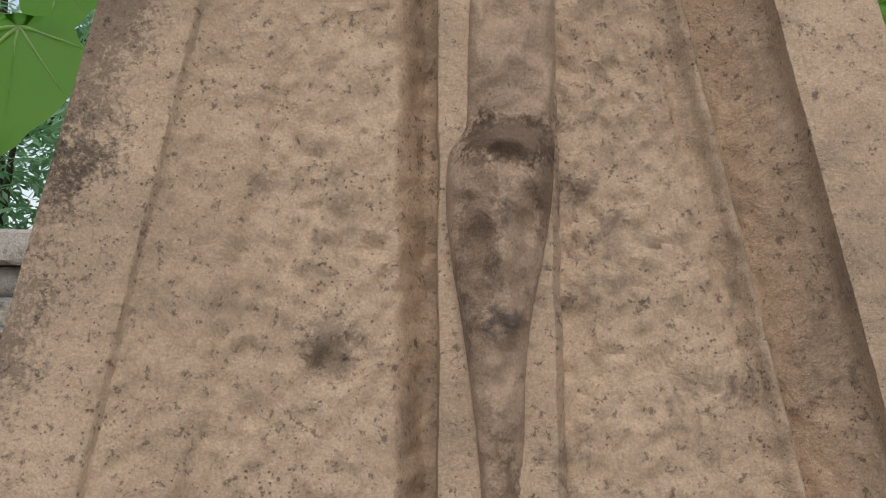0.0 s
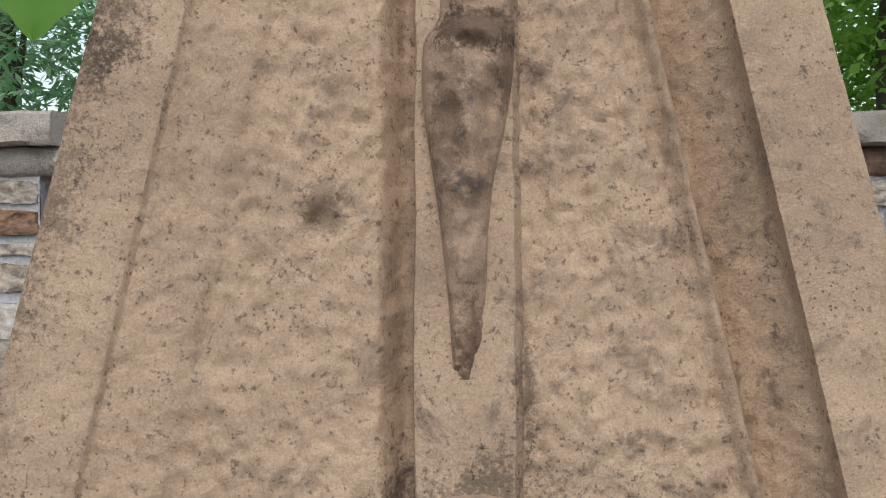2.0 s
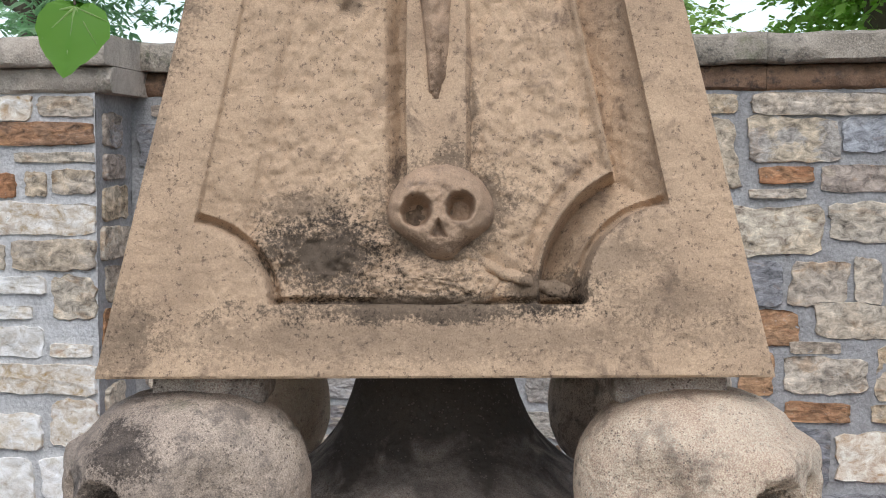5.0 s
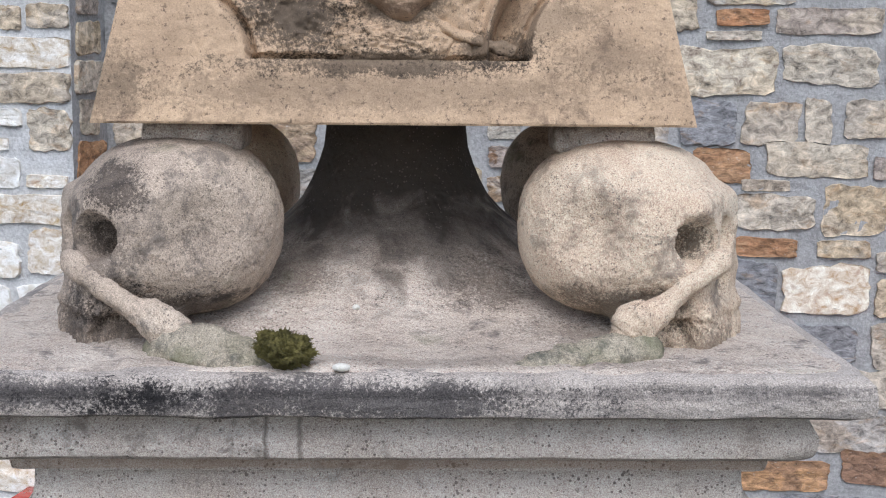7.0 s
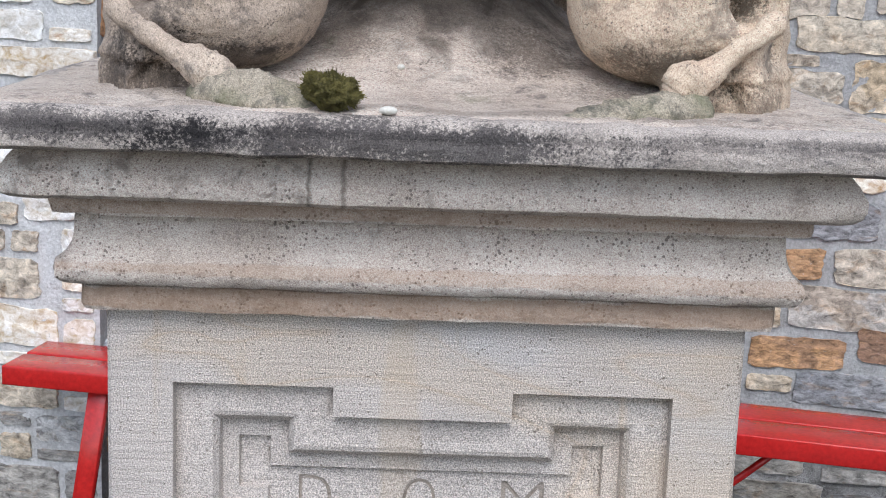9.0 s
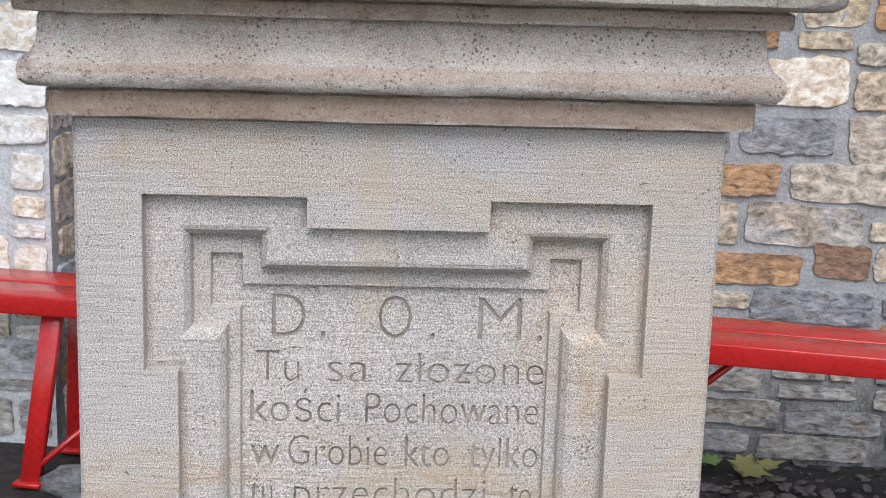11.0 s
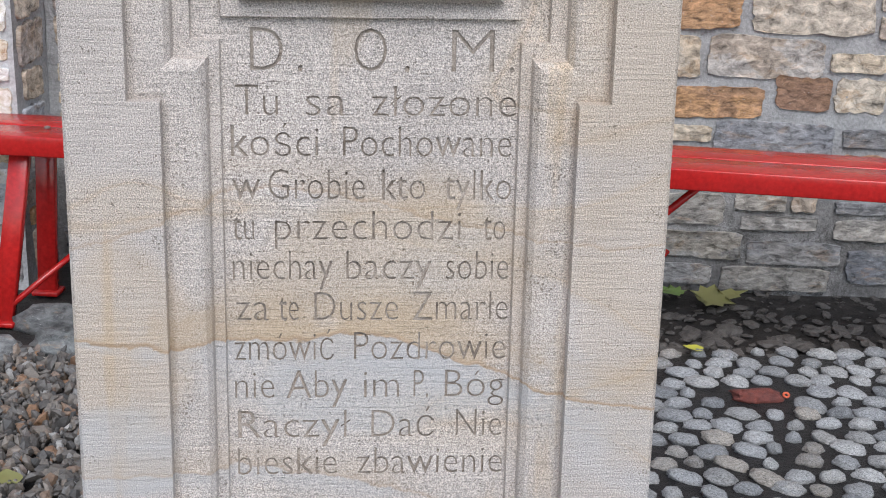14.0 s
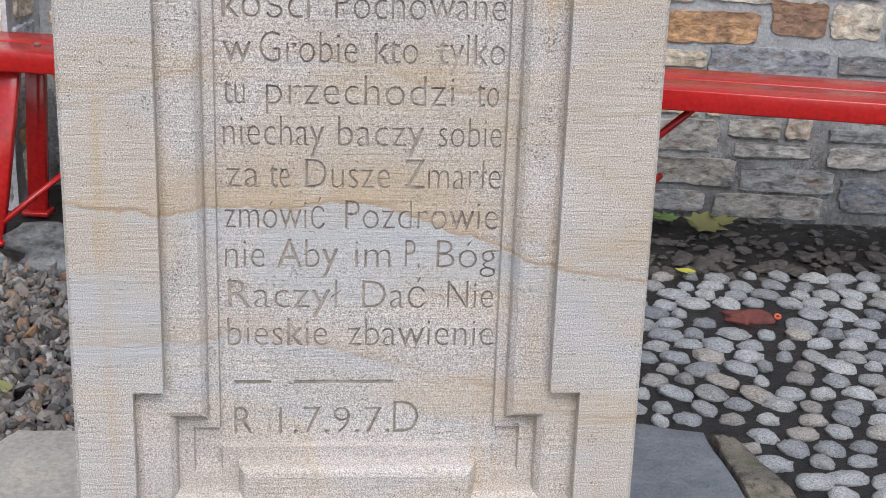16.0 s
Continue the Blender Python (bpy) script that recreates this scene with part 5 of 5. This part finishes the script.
STONE_MATS = {
    "t": stone_material("tan_stone", [(0.0, (0.48, 0.37, 0.24)), (0.5, (0.40, 0.345, 0.285)), (1.0, (0.53, 0.46, 0.36))], bedding=1.4, rusty=0.45),
    "r": stone_material("rusty_stone", [(0.0, (0.30, 0.14, 0.07)), (0.5, (0.42, 0.25, 0.13)), (1.0, (0.20, 0.12, 0.085))]),
    "g": stone_material("grey_stone", [(0.0, (0.42, 0.35, 0.27)), (0.3, (0.29, 0.24, 0.21)), (0.55, (0.48, 0.40, 0.29)), (0.8, (0.32, 0.33, 0.35)), (1.0, (0.50, 0.48, 0.45))], bedding=1.6),
    "d": stone_material("dark_stone", [(0.0, (0.16, 0.165, 0.18)), (0.5, (0.25, 0.245, 0.25)), (1.0, (0.20, 0.19, 0.185))]),
    "w": stone_material("pale_stone", [(0.0, (0.72, 0.68, 0.62)), (0.35, (0.66, 0.56, 0.44)), (0.6, (0.62, 0.60, 0.57)), (1.0, (0.76, 0.73, 0.68))], bedding=1.3, rusty=0.12),
    "b": stone_material("damp_shaded_stone", [(0.0, (0.22, 0.215, 0.21)), (0.35, (0.31, 0.28, 0.24)), (0.7, (0.17, 0.175, 0.19)), (1.0, (0.36, 0.33, 0.29))], 0.6)}
rng = random.Random(7)


def rubble_stone(w, h, seed):
    """A split field stone set almost flush in mortar: uneven outline, a face broken in steps, sharp rim."""
    bm = bmesh.new()
    n = 32
    k = rng.uniform(9, 40)
    chip = [rng.uniform(-1, 1) for _ in range(4)]
    ring = []
    for i in range(n):
        a = 2 * math.pi * (i + 0.5) / n
        c, s = math.cos(a), math.sin(a)
        r = 1 / (abs(c) ** k + abs(s) ** k) ** (1 / k)
        x, z = r * c * w / 2, r * s * h / 2
        j = (fbm(c * 2.2 + seed, s * 2.2, 1) * 0.07 + fbm(c * 7 + seed, s * 7, 4) * 0.045) * min(w, h)
        ring.append((x + j * c + chip[0] * 0.07 * h * s, z + j * s + chip[1] * 0.05 * h * c + chip[2] * 0.05 * h * c * s))
    proud, tip, tilt = rng.uniform(0.007, 0.014), rng.uniform(-0.03, 0.03), rng.uniform(-0.05, 0.05)
    rows = []
    for f, d in ((1.0, -0.02), (1.0, 0.80), (0.985, 0.98), (0.93, 1.0), (0.74, 1.0), (0.50, 1.0), (0.24, 1.0)):
        row = []
        for x, z in ring:
            q = d * proud
            if f < 0.99:
                broken = fbm(x * f * 16 + seed, z * f * 30, 2)
                q += 0.0024 * math.floor(broken * 2.6) / 1.6 + 0.0022 * fbm(x * f * 50 + seed, z * f * 70, 3) + x * f * tip + z * f * tilt
            row.append(bm.verts.new((x * f, -q, z * f)))
        rows.append(row)
    grid_faces(bm, rows, True)
    bm.faces.new(rows[-1])
    bmesh.ops.recalc_face_normals(bm, faces=bm.faces)
    return bm


def lay(parent, kind, u0, u1, z0, z1, v, seed):
    ob = part("stone", rubble_stone(u1 - u0, z1 - z0, seed), STONE_MATS[kind], parent)
    ob.matrix_local = Matrix.Translation(((u0 + u1) / 2, v + 0.002, (z0 + z1) / 2))
    sharp(ob, 50)


def courses(parent, known, u0, u1, v, kinds, damp, limit, near):
    """Known stones first, then smaller ones that fill what they leave free; beyond the limit, and far along the wall, they are joined."""
    seed, cell, gap = 0.0, 0.006, 0.009
    nu, nz = int((u1 - u0) / cell), int(WALL_TOP / cell)
    taken = np.zeros((nz, nu), bool)
    def mark(a, b, c, d):
        taken[max(0, int((c - gap) / cell)):max(0, int((d + gap) / cell)), max(0, int((a - gap - u0) / cell)):max(0, int((b + gap - u0) / cell))] = True
    for kind, a, b, c, d in known:
        seed += 3.7
        # Low stones are darker, for damp and for shade put into their colour.
        lay(parent, "b" if d < 0.28 else kind, a, b, c, d, v, seed)
        mark(a, b, c, d)
    spare, count = [], 0
    for j in range(nz):
        for i in range(nu):
            if taken[j, i]:
                continue
            w, h = rng.choice((0.10, 0.14, 0.18, 0.23, 0.28)), rng.choice((0.05, 0.07, 0.09, 0.11, 0.125))
            i1 = i
            while i1 < nu and not taken[j, i1] and (i1 - i) * cell < w:
                i1 += 1
            if i1 < nu and not taken[j, i1:i1 + 9].any() and (i1 + 9 >= nu):
                i1 = nu
            j1 = j
            while j1 < nz and not taken[j1, i:i1].any() and (j1 - j) * cell < h:
                j1 += 1
            taken[j:j1, i:i1] = True
            a, b, c, d = u0 + i * cell + gap, u0 + i1 * cell - gap, j * cell + gap, j1 * cell - gap + rng.uniform(-0.006, 0.002)
            if b - a < 0.030 or d - c < 0.020:
                continue
            seed += 3.7
            kind = rng.choice(damp if d < 0.28 else kinds)
            if near(a, b, c) and count < limit:
                lay(parent, kind, a, b, c, d, v, seed)
                count += 1
            else:
                spare.append((a, b, c, d, seed))
    vs, fs = [], []
    for a, b, c, d, seed in spare:
        bm = rubble_stone(b - a, d - c, seed)
        bm.verts.index_update()
        k = len(vs)
        vs += [q.co + Vector(((a + b) / 2, v + 0.002, (c + d) / 2)) for q in bm.verts]
        fs += [[q.index + k for q in f.verts] for f in bm.faces]
        bm.free()
    me = bpy.data.meshes.new("stonework")
    me.from_pydata(vs, [], fs)
    me.materials.append(M_WALLSTONE)
    ob = tagged(new("stonework", me), kind="stuff")
    ob.parent = parent


courses(wall_back, R1 + R2 + R3 + L1, PIER_U + 0.02, 3.4, 0.0, "ggtrdtt", "bbbd", 215, lambda a, b, c: (a > 0.52 and b < 1.75) or b < -0.52)
courses(wall_pier, P1, -2.6, PIER_U - 0.002, PIER_V, "wwwtww", "gwb", 200, lambda a, b, c: a > -1.5)
# Stones of the pier's return, in darker tones that carry its shade.
z = 0.02
while z < WALL_TOP - 0.06:
    h = rng.uniform(0.06, 0.13)
    ob = part("stone", rubble_stone(rng.uniform(0.10, 0.2), h - 0.018, z * 31), STONE_MATS[rng.choice("tgrgd")], wall_pier)
    ob.matrix_local = Matrix.Translation((PIER_U - 0.001, PIER_V + rng.uniform(0.09, 0.13), z + h / 2)) @ Matrix.Rotation(radians(90), 4, "Z")
    z += h


def bench(m, length, label, leg_at, strut):
    root = thing("bench", label, "bench", m, "red benches along the wall")
    for y0, y1 in ((0.0, 0.118), (0.130, 0.245)):
        bm = bmesh.new()
        box(bm, 0, length, y0, y1, 0.421, 0.470, 0.004)
        part("seat_board", bm, M_RED, root, "red painted wooden board")
    for x in leg_at:
        for y_top, y_foot, lean in ((0.05, -0.01, -0.045), (0.205, 0.235, -0.03)):
            bm = bmesh.new()
            box(bm, -0.025, 0.025, -0.012, 0.012, 0.0, 0.42, 0.002, 1)
            for v in bm.verts:
                t = 1 - v.co.z / 0.42
                v.co.x += x + lean * t
                v.co.y += y_top + (y_foot - y_top) * t
            leg = part("leg", bm, M_RED, root, "red painted flat steel leg")
            bm = bmesh.new()
            box(bm, x + lean - 0.035, x + lean + 0.035, y_foot - 0.03, y_foot + 0.03, -0.004, 0.008, 0.002, 1)
            part("foot_plate", bm, M_RED, leg)
        bm = bmesh.new()
        tube(bm, [(x - 0.02, -0.01, 0.05, 0.008), (x + 0.06, 0.12, 0.12, 0.008), (x + 0.15, 0.25, 0.20, 0.008)], 8)
        part("brace", bm, M_RED, root, "thin red steel brace")
        if strut:
            bm = bmesh.new()
            tube(bm, [(x + 0.03, 0.1, 0.235, 0.009), (x + 0.14, 0.1, 0.335, 0.009), (x + 0.235, 0.1, 0.425, 0.009)], 8)
            part("brace", bm, M_RED, root, "thin red steel brace")
        bm = bmesh.new()
        bmesh.ops.create_cone(bm, cap_ends=True, segments=12, radius1=0.009, radius2=0.007, depth=0.006, matrix=Matrix.Translation((x + 0.05, 0.10, 0.472)))
        part("bolt", bm, M_RED_DIRT, root, "dark bolt head")
    return root


bench(pose(-1.025, 2.300, 0, 0, 0, -11.5), 1.2, "red painted bench by the projecting wall", (0.235, 1.0), False)
bench(pose(0.43, 2.035, 0, 0, 0, -14.5), 1.9, "red painted bench, wet, along the wall", (0.16, 1.6), True)

# cobbles in dark mortar
bm = bmesh.new()
nx, ny = 40, 36
rows = [[bm.verts.new((0.30 + 1.7 * i / nx, 0.45 + 1.6 * j / ny + 0.03 * fbm(i * 0.4, 3, 1) * (j == ny), 0.0 + 0.006 * fbm(i * 0.5, j * 0.5, 2) - (0.02 if j == ny else 0))) for i in range(nx + 1)] for j in range(ny + 1)]
grid_faces(bm, rows)
pavement = tagged(part("pavement", bm, M_SETTING), "round grey cobbles set in wet dark mortar", "pavement", kind="structure")


def cobble_mesh(seed):
    bm = bmesh.new()
    bmesh.ops.create_icosphere(bm, subdivisions=3, radius=1.0)
    for v in bm.verts:
        n = v.co.normalized()
        k = 1 + 0.24 * fbm(n.x * 1.5 + seed, n.y * 1.5, n.z * 1.5) + 0.07 * fbm(n.x * 5, n.y * 5 + seed, n.z * 5)
        v.co = Vector((n.x * k, n.y * k, n.z * k))
    return mesh_of("cobble", bm, M_COBBLE)


COBBLES = [cobble_mesh(s * 5.3) for s in range(14)]
count, j, y, rest = 0, 0, 0.80, []
while y < 2.03:
    x = 0.40 + (0.036 if j % 2 else 0)
    while x < 1.95:
        px, py = x + rng.uniform(-0.011, 0.011), y + rng.uniform(-0.009, 0.009)
        x += 0.073
        slab = px < 0.775 and py < 1.19 - 0.15 * (px > 0.70)
        red = abs(px - 0.90) < 0.085 and abs(py - 1.735) < 0.048
        if slab or red:
            continue
        s = rng.choice((0.62, 0.78, 0.9, 0.98, 1.05, 1.15))
        m = pose(px, py, 0.002, rng.uniform(-5, 5), rng.uniform(-5, 5), rng.uniform(-50, 20)) @ Matrix.Diagonal((0.0305 * s * rng.uniform(0.85, 1.2), 0.0230 * s, 0.015, 1))
        if count < 298 and px < 1.55:
            ob = new("cobble", rng.choice(COBBLES))
            ob.matrix_world = m
            ob.parent = pavement
            count += 1
        else:
            rest.append((m, rng.choice(COBBLES)))
    y += 0.060
    j += 1
verts, faces = [], []
for m, src in rest:
    k = len(verts)
    verts += [m @ v.co for v in src.vertices]
    faces += [[i + k for i in f.vertices] for f in src.polygons]
me = bpy.data.meshes.new("cobbles")
me.from_pydata(verts, [], faces)
me.polygons.foreach_set("use_smooth", [True] * len(me.polygons))
me.materials.append(M_COBBLE_FAR)
tagged(new("cobbles", me), kind="stuff").parent = pavement


def rock(name, x, y, z, sx, sy, sz, turn, mat, label, category, seed):
    bm = bmesh.new()
    bmesh.ops.create_icosphere(bm, subdivisions=3, radius=1.0)
    for v in bm.verts:
        n = v.co.normalized()
        k = 1 + 0.25 * fbm(n.x * 1.5 + seed, n.y * 1.5, n.z * 1.5) + 0.07 * fbm(n.x * 6, n.y * 6, n.z * 6 + seed)
        v.co = Vector((n.x * k * sx, n.y * k * sy, n.z * k * sz))
    ob = part(name, bm, mat)
    ob.matrix_world = pose(x, y, z, 0, 0, turn)
    return tagged(ob, label, category)


bm = bmesh.new()
tube(bm, [(0.006 * math.cos(a), 0.006 * math.sin(a), 0, 0.0028) for a in (math.pi * i / 8 for i in range(17))], 8)
ring = part("plastic_ring", bm, rough_material("orange_plastic", (0.62, 0.13, 0.06), (0.5, 0.1, 0.05), 0.4, 60, 0.1))
ring.matrix_world = pose(0.968, 1.728, 0.012, 30, 0, 0)
tagged(ring, "small orange-red ring beside the red stone", "ring")
rock("brick_fragment", 0.905, 1.735, 0.006, 0.062, 0.028, 0.017, -8, M_REDBRICK, "flat red stone set among grey cobbles", "stone", 3)
for x, y, sx, sy, turn in ((-0.86, 2.02, 0.11, 0.06, 10), (-0.66, 2.06, 0.09, 0.055, -20), (-1.02, 2.12, 0.09, 0.06, 30), (-0.72, 2.24, 0.10, 0.05, 5), (-0.55, 2.18, 0.08, 0.05, 40), (-0.95, 1.86, 0.07, 0.05, -10)):
    rock("boulder", x, y, 0.005, sx, sy, 0.045, turn, M_BOULDER, "smooth grey stone half sunk in the ground", "stone", x * 9)


def loose_slab(name, outline, z, thick, mat, label, seed):
    bm = bmesh.new()
    mid = Vector((sum(p[0] for p in outline) / len(outline), sum(p[1] for p in outline) / len(outline)))
    pts = []
    for i, p in enumerate(outline):
        q = outline[(i + 1) % len(outline)]
        for s in range(6):
            t = s / 6
            pts.append(Vector(p).lerp(Vector(q), t) + Vector((0.006 * fbm(i + t * 3, seed, 0), 0.006 * fbm(i + t * 3, seed, 5))))
    rows = []
    for f, dz in ((1.0, -thick), (1.0, -0.008), (0.985, -0.002), (0.95, 0.0), (0.6, 0.002), (0.3, 0.002)):
        rows.append([bm.verts.new((*(mid + (p - mid) * f), z + dz + 0.002 * fbm(p.x * 9 * f, p.y * 9 * f, seed))) for p in pts])
    grid_faces(bm, rows, True)
    bm.faces.new(rows[-1])
    bmesh.ops.recalc_face_normals(bm, faces=bm.faces)
    return tagged(sharp(part(name, bm, mat), 45), label, "slab")


loose_slab("slate_slab", [(0.36, 0.55), (0.66, 0.55), (0.665, 0.90), (0.655, 1.14), (0.53, 1.18), (0.36, 1.16)], 0.022, 0.04, M_SLATE, "dark grey slate paving slab beside the monument", 1)
loose_slab("edge_stone", [(0.675, 0.6), (0.76, 0.62), (0.755, 0.94), (0.705, 1.13), (0.67, 1.14), (0.675, 0.95)], 0.018, 0.04, M_SOOT, "narrow brown edging stone between slab and cobbles", 2)
loose_slab("sandstone_block", [(-0.72, 0.55), (-0.36, 0.55), (-0.38, 1.14), (-0.56, 1.145), (-0.60, 1.08), (-0.63, 0.8)], 0.03, 0.05, M_PALE, "pale sandstone edging block beside the monument", 3)

# gravel on the other side
M_GRAVEL, gn, gl, gp = material("gravel")
geo = gn.new("ShaderNodeNewGeometry")
gcol = ramp_node(gn, gl, geo.outputs["Random Per Island"], [(0.0, (0.06, 0.056, 0.052)), (0.45, (0.13, 0.115, 0.10)), (0.7, (0.20, 0.17, 0.14)), (0.84, (0.24, 0.135, 0.075)), (0.92, (0.16, 0.15, 0.14)), (1.0, (0.38, 0.36, 0.33))])
gcol = mix_node(gn, gl, 0.5, gcol, ramp_node(gn, gl, noise_node(gn, gl, mapped(gn, gl), 160, 4, 0.7), [(0.3, (0.2,)), (0.7, (0.8,))]), "OVERLAY")
gl.new(gcol, gp.inputs["Base Color"])
gp.inputs["Roughness"].default_value = 0.5
M_DEBRIS = rough_material("wet_debris", (0.07, 0.064, 0.06), (0.15, 0.135, 0.12), 0.5, 45, 0.8)
verts, faces = [], []
ico = bmesh.new()
bmesh.ops.create_icosphere(ico, subdivisions=1, radius=1.0)
iv, jf = [v.co.copy() for v in ico.verts], [[v.index for v in f.verts] for f in ico.faces]
ico.free()
for i in range(5200):
    x, y = rng.uniform(-1.25, -0.30), rng.uniform(1.08, 2.05)
    s = rng.choice((0.005, 0.007, 0.009, 0.011, 0.014, 0.018))
    m = pose(x, y, rng.uniform(-0.004, 0.012), rng.uniform(0, 360), rng.uniform(0, 360), rng.uniform(0, 360)) @ Matrix.Diagonal((s * rng.uniform(0.9, 1.6), s, s * 0.62, 1))
    k = len(verts)
    verts += [m @ (v * rng.uniform(0.75, 1.15)) for v in iv]
    faces += [[a + k for a in f] for f in jf]
me = bpy.data.meshes.new("gravel")
me.from_pydata(verts, [], faces)
me.materials.append(M_GRAVEL)
tagged(new("gravel", me), "loose wet grey and brown gravel", "gravel", kind="stuff")


verts, faces = [], []
for i in range(900):
    x, y = rng.uniform(0.3, 2.0), rng.uniform(1.98, 2.62)
    s = rng.choice((0.006, 0.010, 0.016, 0.028)) * (0.6 if y > 2.2 else 1.0)
    m = pose(x, y, rng.uniform(-0.012, -0.004), rng.uniform(-20, 20), rng.uniform(-20, 20), rng.uniform(0, 360)) @ Matrix.Diagonal((s * rng.uniform(0.9, 1.8), s, s * 0.4, 1))
    k = len(verts)
    verts += [m @ (v * rng.uniform(0.75, 1.15)) for v in iv]
    faces += [[a + k for a in f] for f in jf]
me = bpy.data.meshes.new("debris")
me.from_pydata(verts, [], faces)
me.materials.append(M_DEBRIS)
tagged(new("debris", me), "dark wet stones and litter along the wall", "debris", kind="stuff")


def fallen_leaf(name, x, y, z, size, turn, kind, mat, label):
    bm = bmesh.new()
    broad_leaf(bm, size, kind, 0.14, x * 7)
    ob = part(name, bm, mat)
    ob.matrix_world = pose(x, y, z, 6, 4, turn)
    return tagged(ob, label, "leaf")


fallen_leaf("fallen_leaf", 0.93, 2.36, 0.018, 0.135, -80, "maple", M_DRYLEAF, "withered green-yellow maple leaf on the ground")
fallen_leaf("fallen_leaf", 0.89, 2.41, 0.018, 0.09, 60, "maple", M_GREENFALL, "green maple leaf on the ground")
fallen_leaf("fallen_leaf", 0.845, 2.005, 0.014, 0.045, 70, "round", M_YELLOW, "small bright yellow leaf on the cobbles")
fallen_leaf("fallen_leaf", -0.63, 1.32, 0.02, 0.05, 20, "round", M_DRYLEAF, "small ochre leaf on the gravel")

# shoot with broad leaves that hangs in beside the obelisk
shoot = thing("vine_shoot", "hanging green shoot with broad veined leaves", "plant")
bm = bmesh.new()
tube(bm, spread([(-1.35, 2.55, 2.03, 0.006), (-1.0, 1.9, 2.35, 0.005), (-0.6, 1.1, 2.30, 0.004), (-0.36, 0.50, 2.22, 0.003), (-0.33, 0.37, 2.10, 0.002), (-0.30, 0.22, 1.95, 0.0015), (-0.258, 0.10, 1.815, 0.001)], 8), 8)
part("stem", bm, M_BARK, shoot, "thin brown stem")
for x, y, z, size, turn, pitch in ((-0.243, 0.35, 1.992, 0.076, 4, 100), (-0.222, 0.36, 2.025, 0.045, 10, 95), (-0.258, 0.10, 1.813, 0.054, 8, 100)):
    bm = bmesh.new()
    lift = broad_leaf(bm, size, "round", 0.18, x * 11)
    place = pose(x, y, z, 0, turn, 0) @ pose(0, 0, 0, -pitch + 0, 0, 0)
    lf = part("leaf", bm, M_BIGLEAF, shoot)
    lf.matrix_world = place
    bm = bmesh.new()
    veins(bm, size, lift)
    vn = part("vein", bm, M_VEIN, lf, "pale leaf veins")


def tree(x, y, height, crown, seed, mat, long_leaf, label, twigs):
    """Trunk, limbs and twigs that carry rows of single leaves, uneven and open between them."""
    r = random.Random(seed)
    root = thing("tree", label, "tree")
    bm = bmesh.new()
    tube(bm, spread([(x, y, -0.05, 0.16), (x + 0.05, y, height * 0.3, 0.12), (x - 0.04, y + 0.05, height * 0.6, 0.08), (x + 0.05, y, height, 0.03)], 5), 12, 0.1, seed)
    ends = []
    for i in range(15):
        z0 = height * r.uniform(0.25, 0.9)
        a = r.uniform(0, 2 * math.pi)
        ln = crown * r.uniform(0.6, 1.1)
        e = (x + math.cos(a) * ln, y + math.sin(a) * ln * 0.8, z0 + r.uniform(-0.1, 0.7))
        mid = (x + math.cos(a) * ln * 0.5, y + math.sin(a) * ln * 0.4, z0 + 0.25)
        pts = spread([(x, y, z0, 0.035), (*mid, 0.02), (*e, 0.006)], 5)
        tube(bm, pts, 6)
        ends += pts[3:]
    part("trunk", bm, M_BARK, root, "grey-brown trunk and limbs")
    vs, fs = [], []
    for i in range(twigs):
        p = Vector(r.choice(ends)[:3]) + Vector((r.gauss(0, 0.28), r.gauss(0, 0.28), r.gauss(0, 0.25)))
        d = Vector((r.gauss(0, 1), r.gauss(0, 1), r.gauss(-0.25, 0.5))).normalized()
        side = d.cross(Vector((0, 0, 1))).normalized()
        n = r.randint(7, 13)
        for k in range(n):
            for s in (-1, 1):
                base = p + d * (0.045 * k)
                ax = (d * 0.6 + side * s + Vector((r.gauss(0, 0.25), r.gauss(0, 0.25), r.gauss(-0.2, 0.25)))).normalized()
                ln = (0.085 if long_leaf else 0.070) * r.uniform(0.6, 1.15)
                wd = ln * (0.15 if long_leaf else 0.30)
                ac = ax.cross(Vector((r.gauss(0, 0.5), r.gauss(0, 0.5), 1))).normalized() * wd
                q = len(vs)
                up = Vector((0, 0, ln * 0.08))
                vs += [base, base + ax * ln * 0.45 + ac, base + ax * ln - up, base + ax * ln * 0.45 - ac]
                fs.append((q, q + 1, q + 2, q + 3))
    me = bpy.data.meshes.new("crown")
    me.from_pydata(vs, [], fs)
    me.materials.append(mat)
    ob = new("crown", me)
    ob.parent = root
    ob["label"] = "open crown of small green leaves"


tree(-2.1, 6.6, 4.3, 1.6, 3, M_LEAF_BLUE, True, "tree with narrow blue-green leaves behind the wall", 1500)
tree(2.2, 6.2, 4.2, 1.6, 5, M_LEAF, False, "tree with bright green leaves behind the wall", 3200)
tree(0.3, 8.6, 5.2, 2.0, 9, M_LEAF, False, "tree with bright green leaves further back", 1600)
tree(-5.2, 8.5, 5.6, 2.2, 12, M_LEAF_BLUE, True, "tree with narrow leaves further back", 400)
tree(5.4, 8.8, 5.6, 2.2, 14, M_LEAF, False, "leafy tree further back", 400)
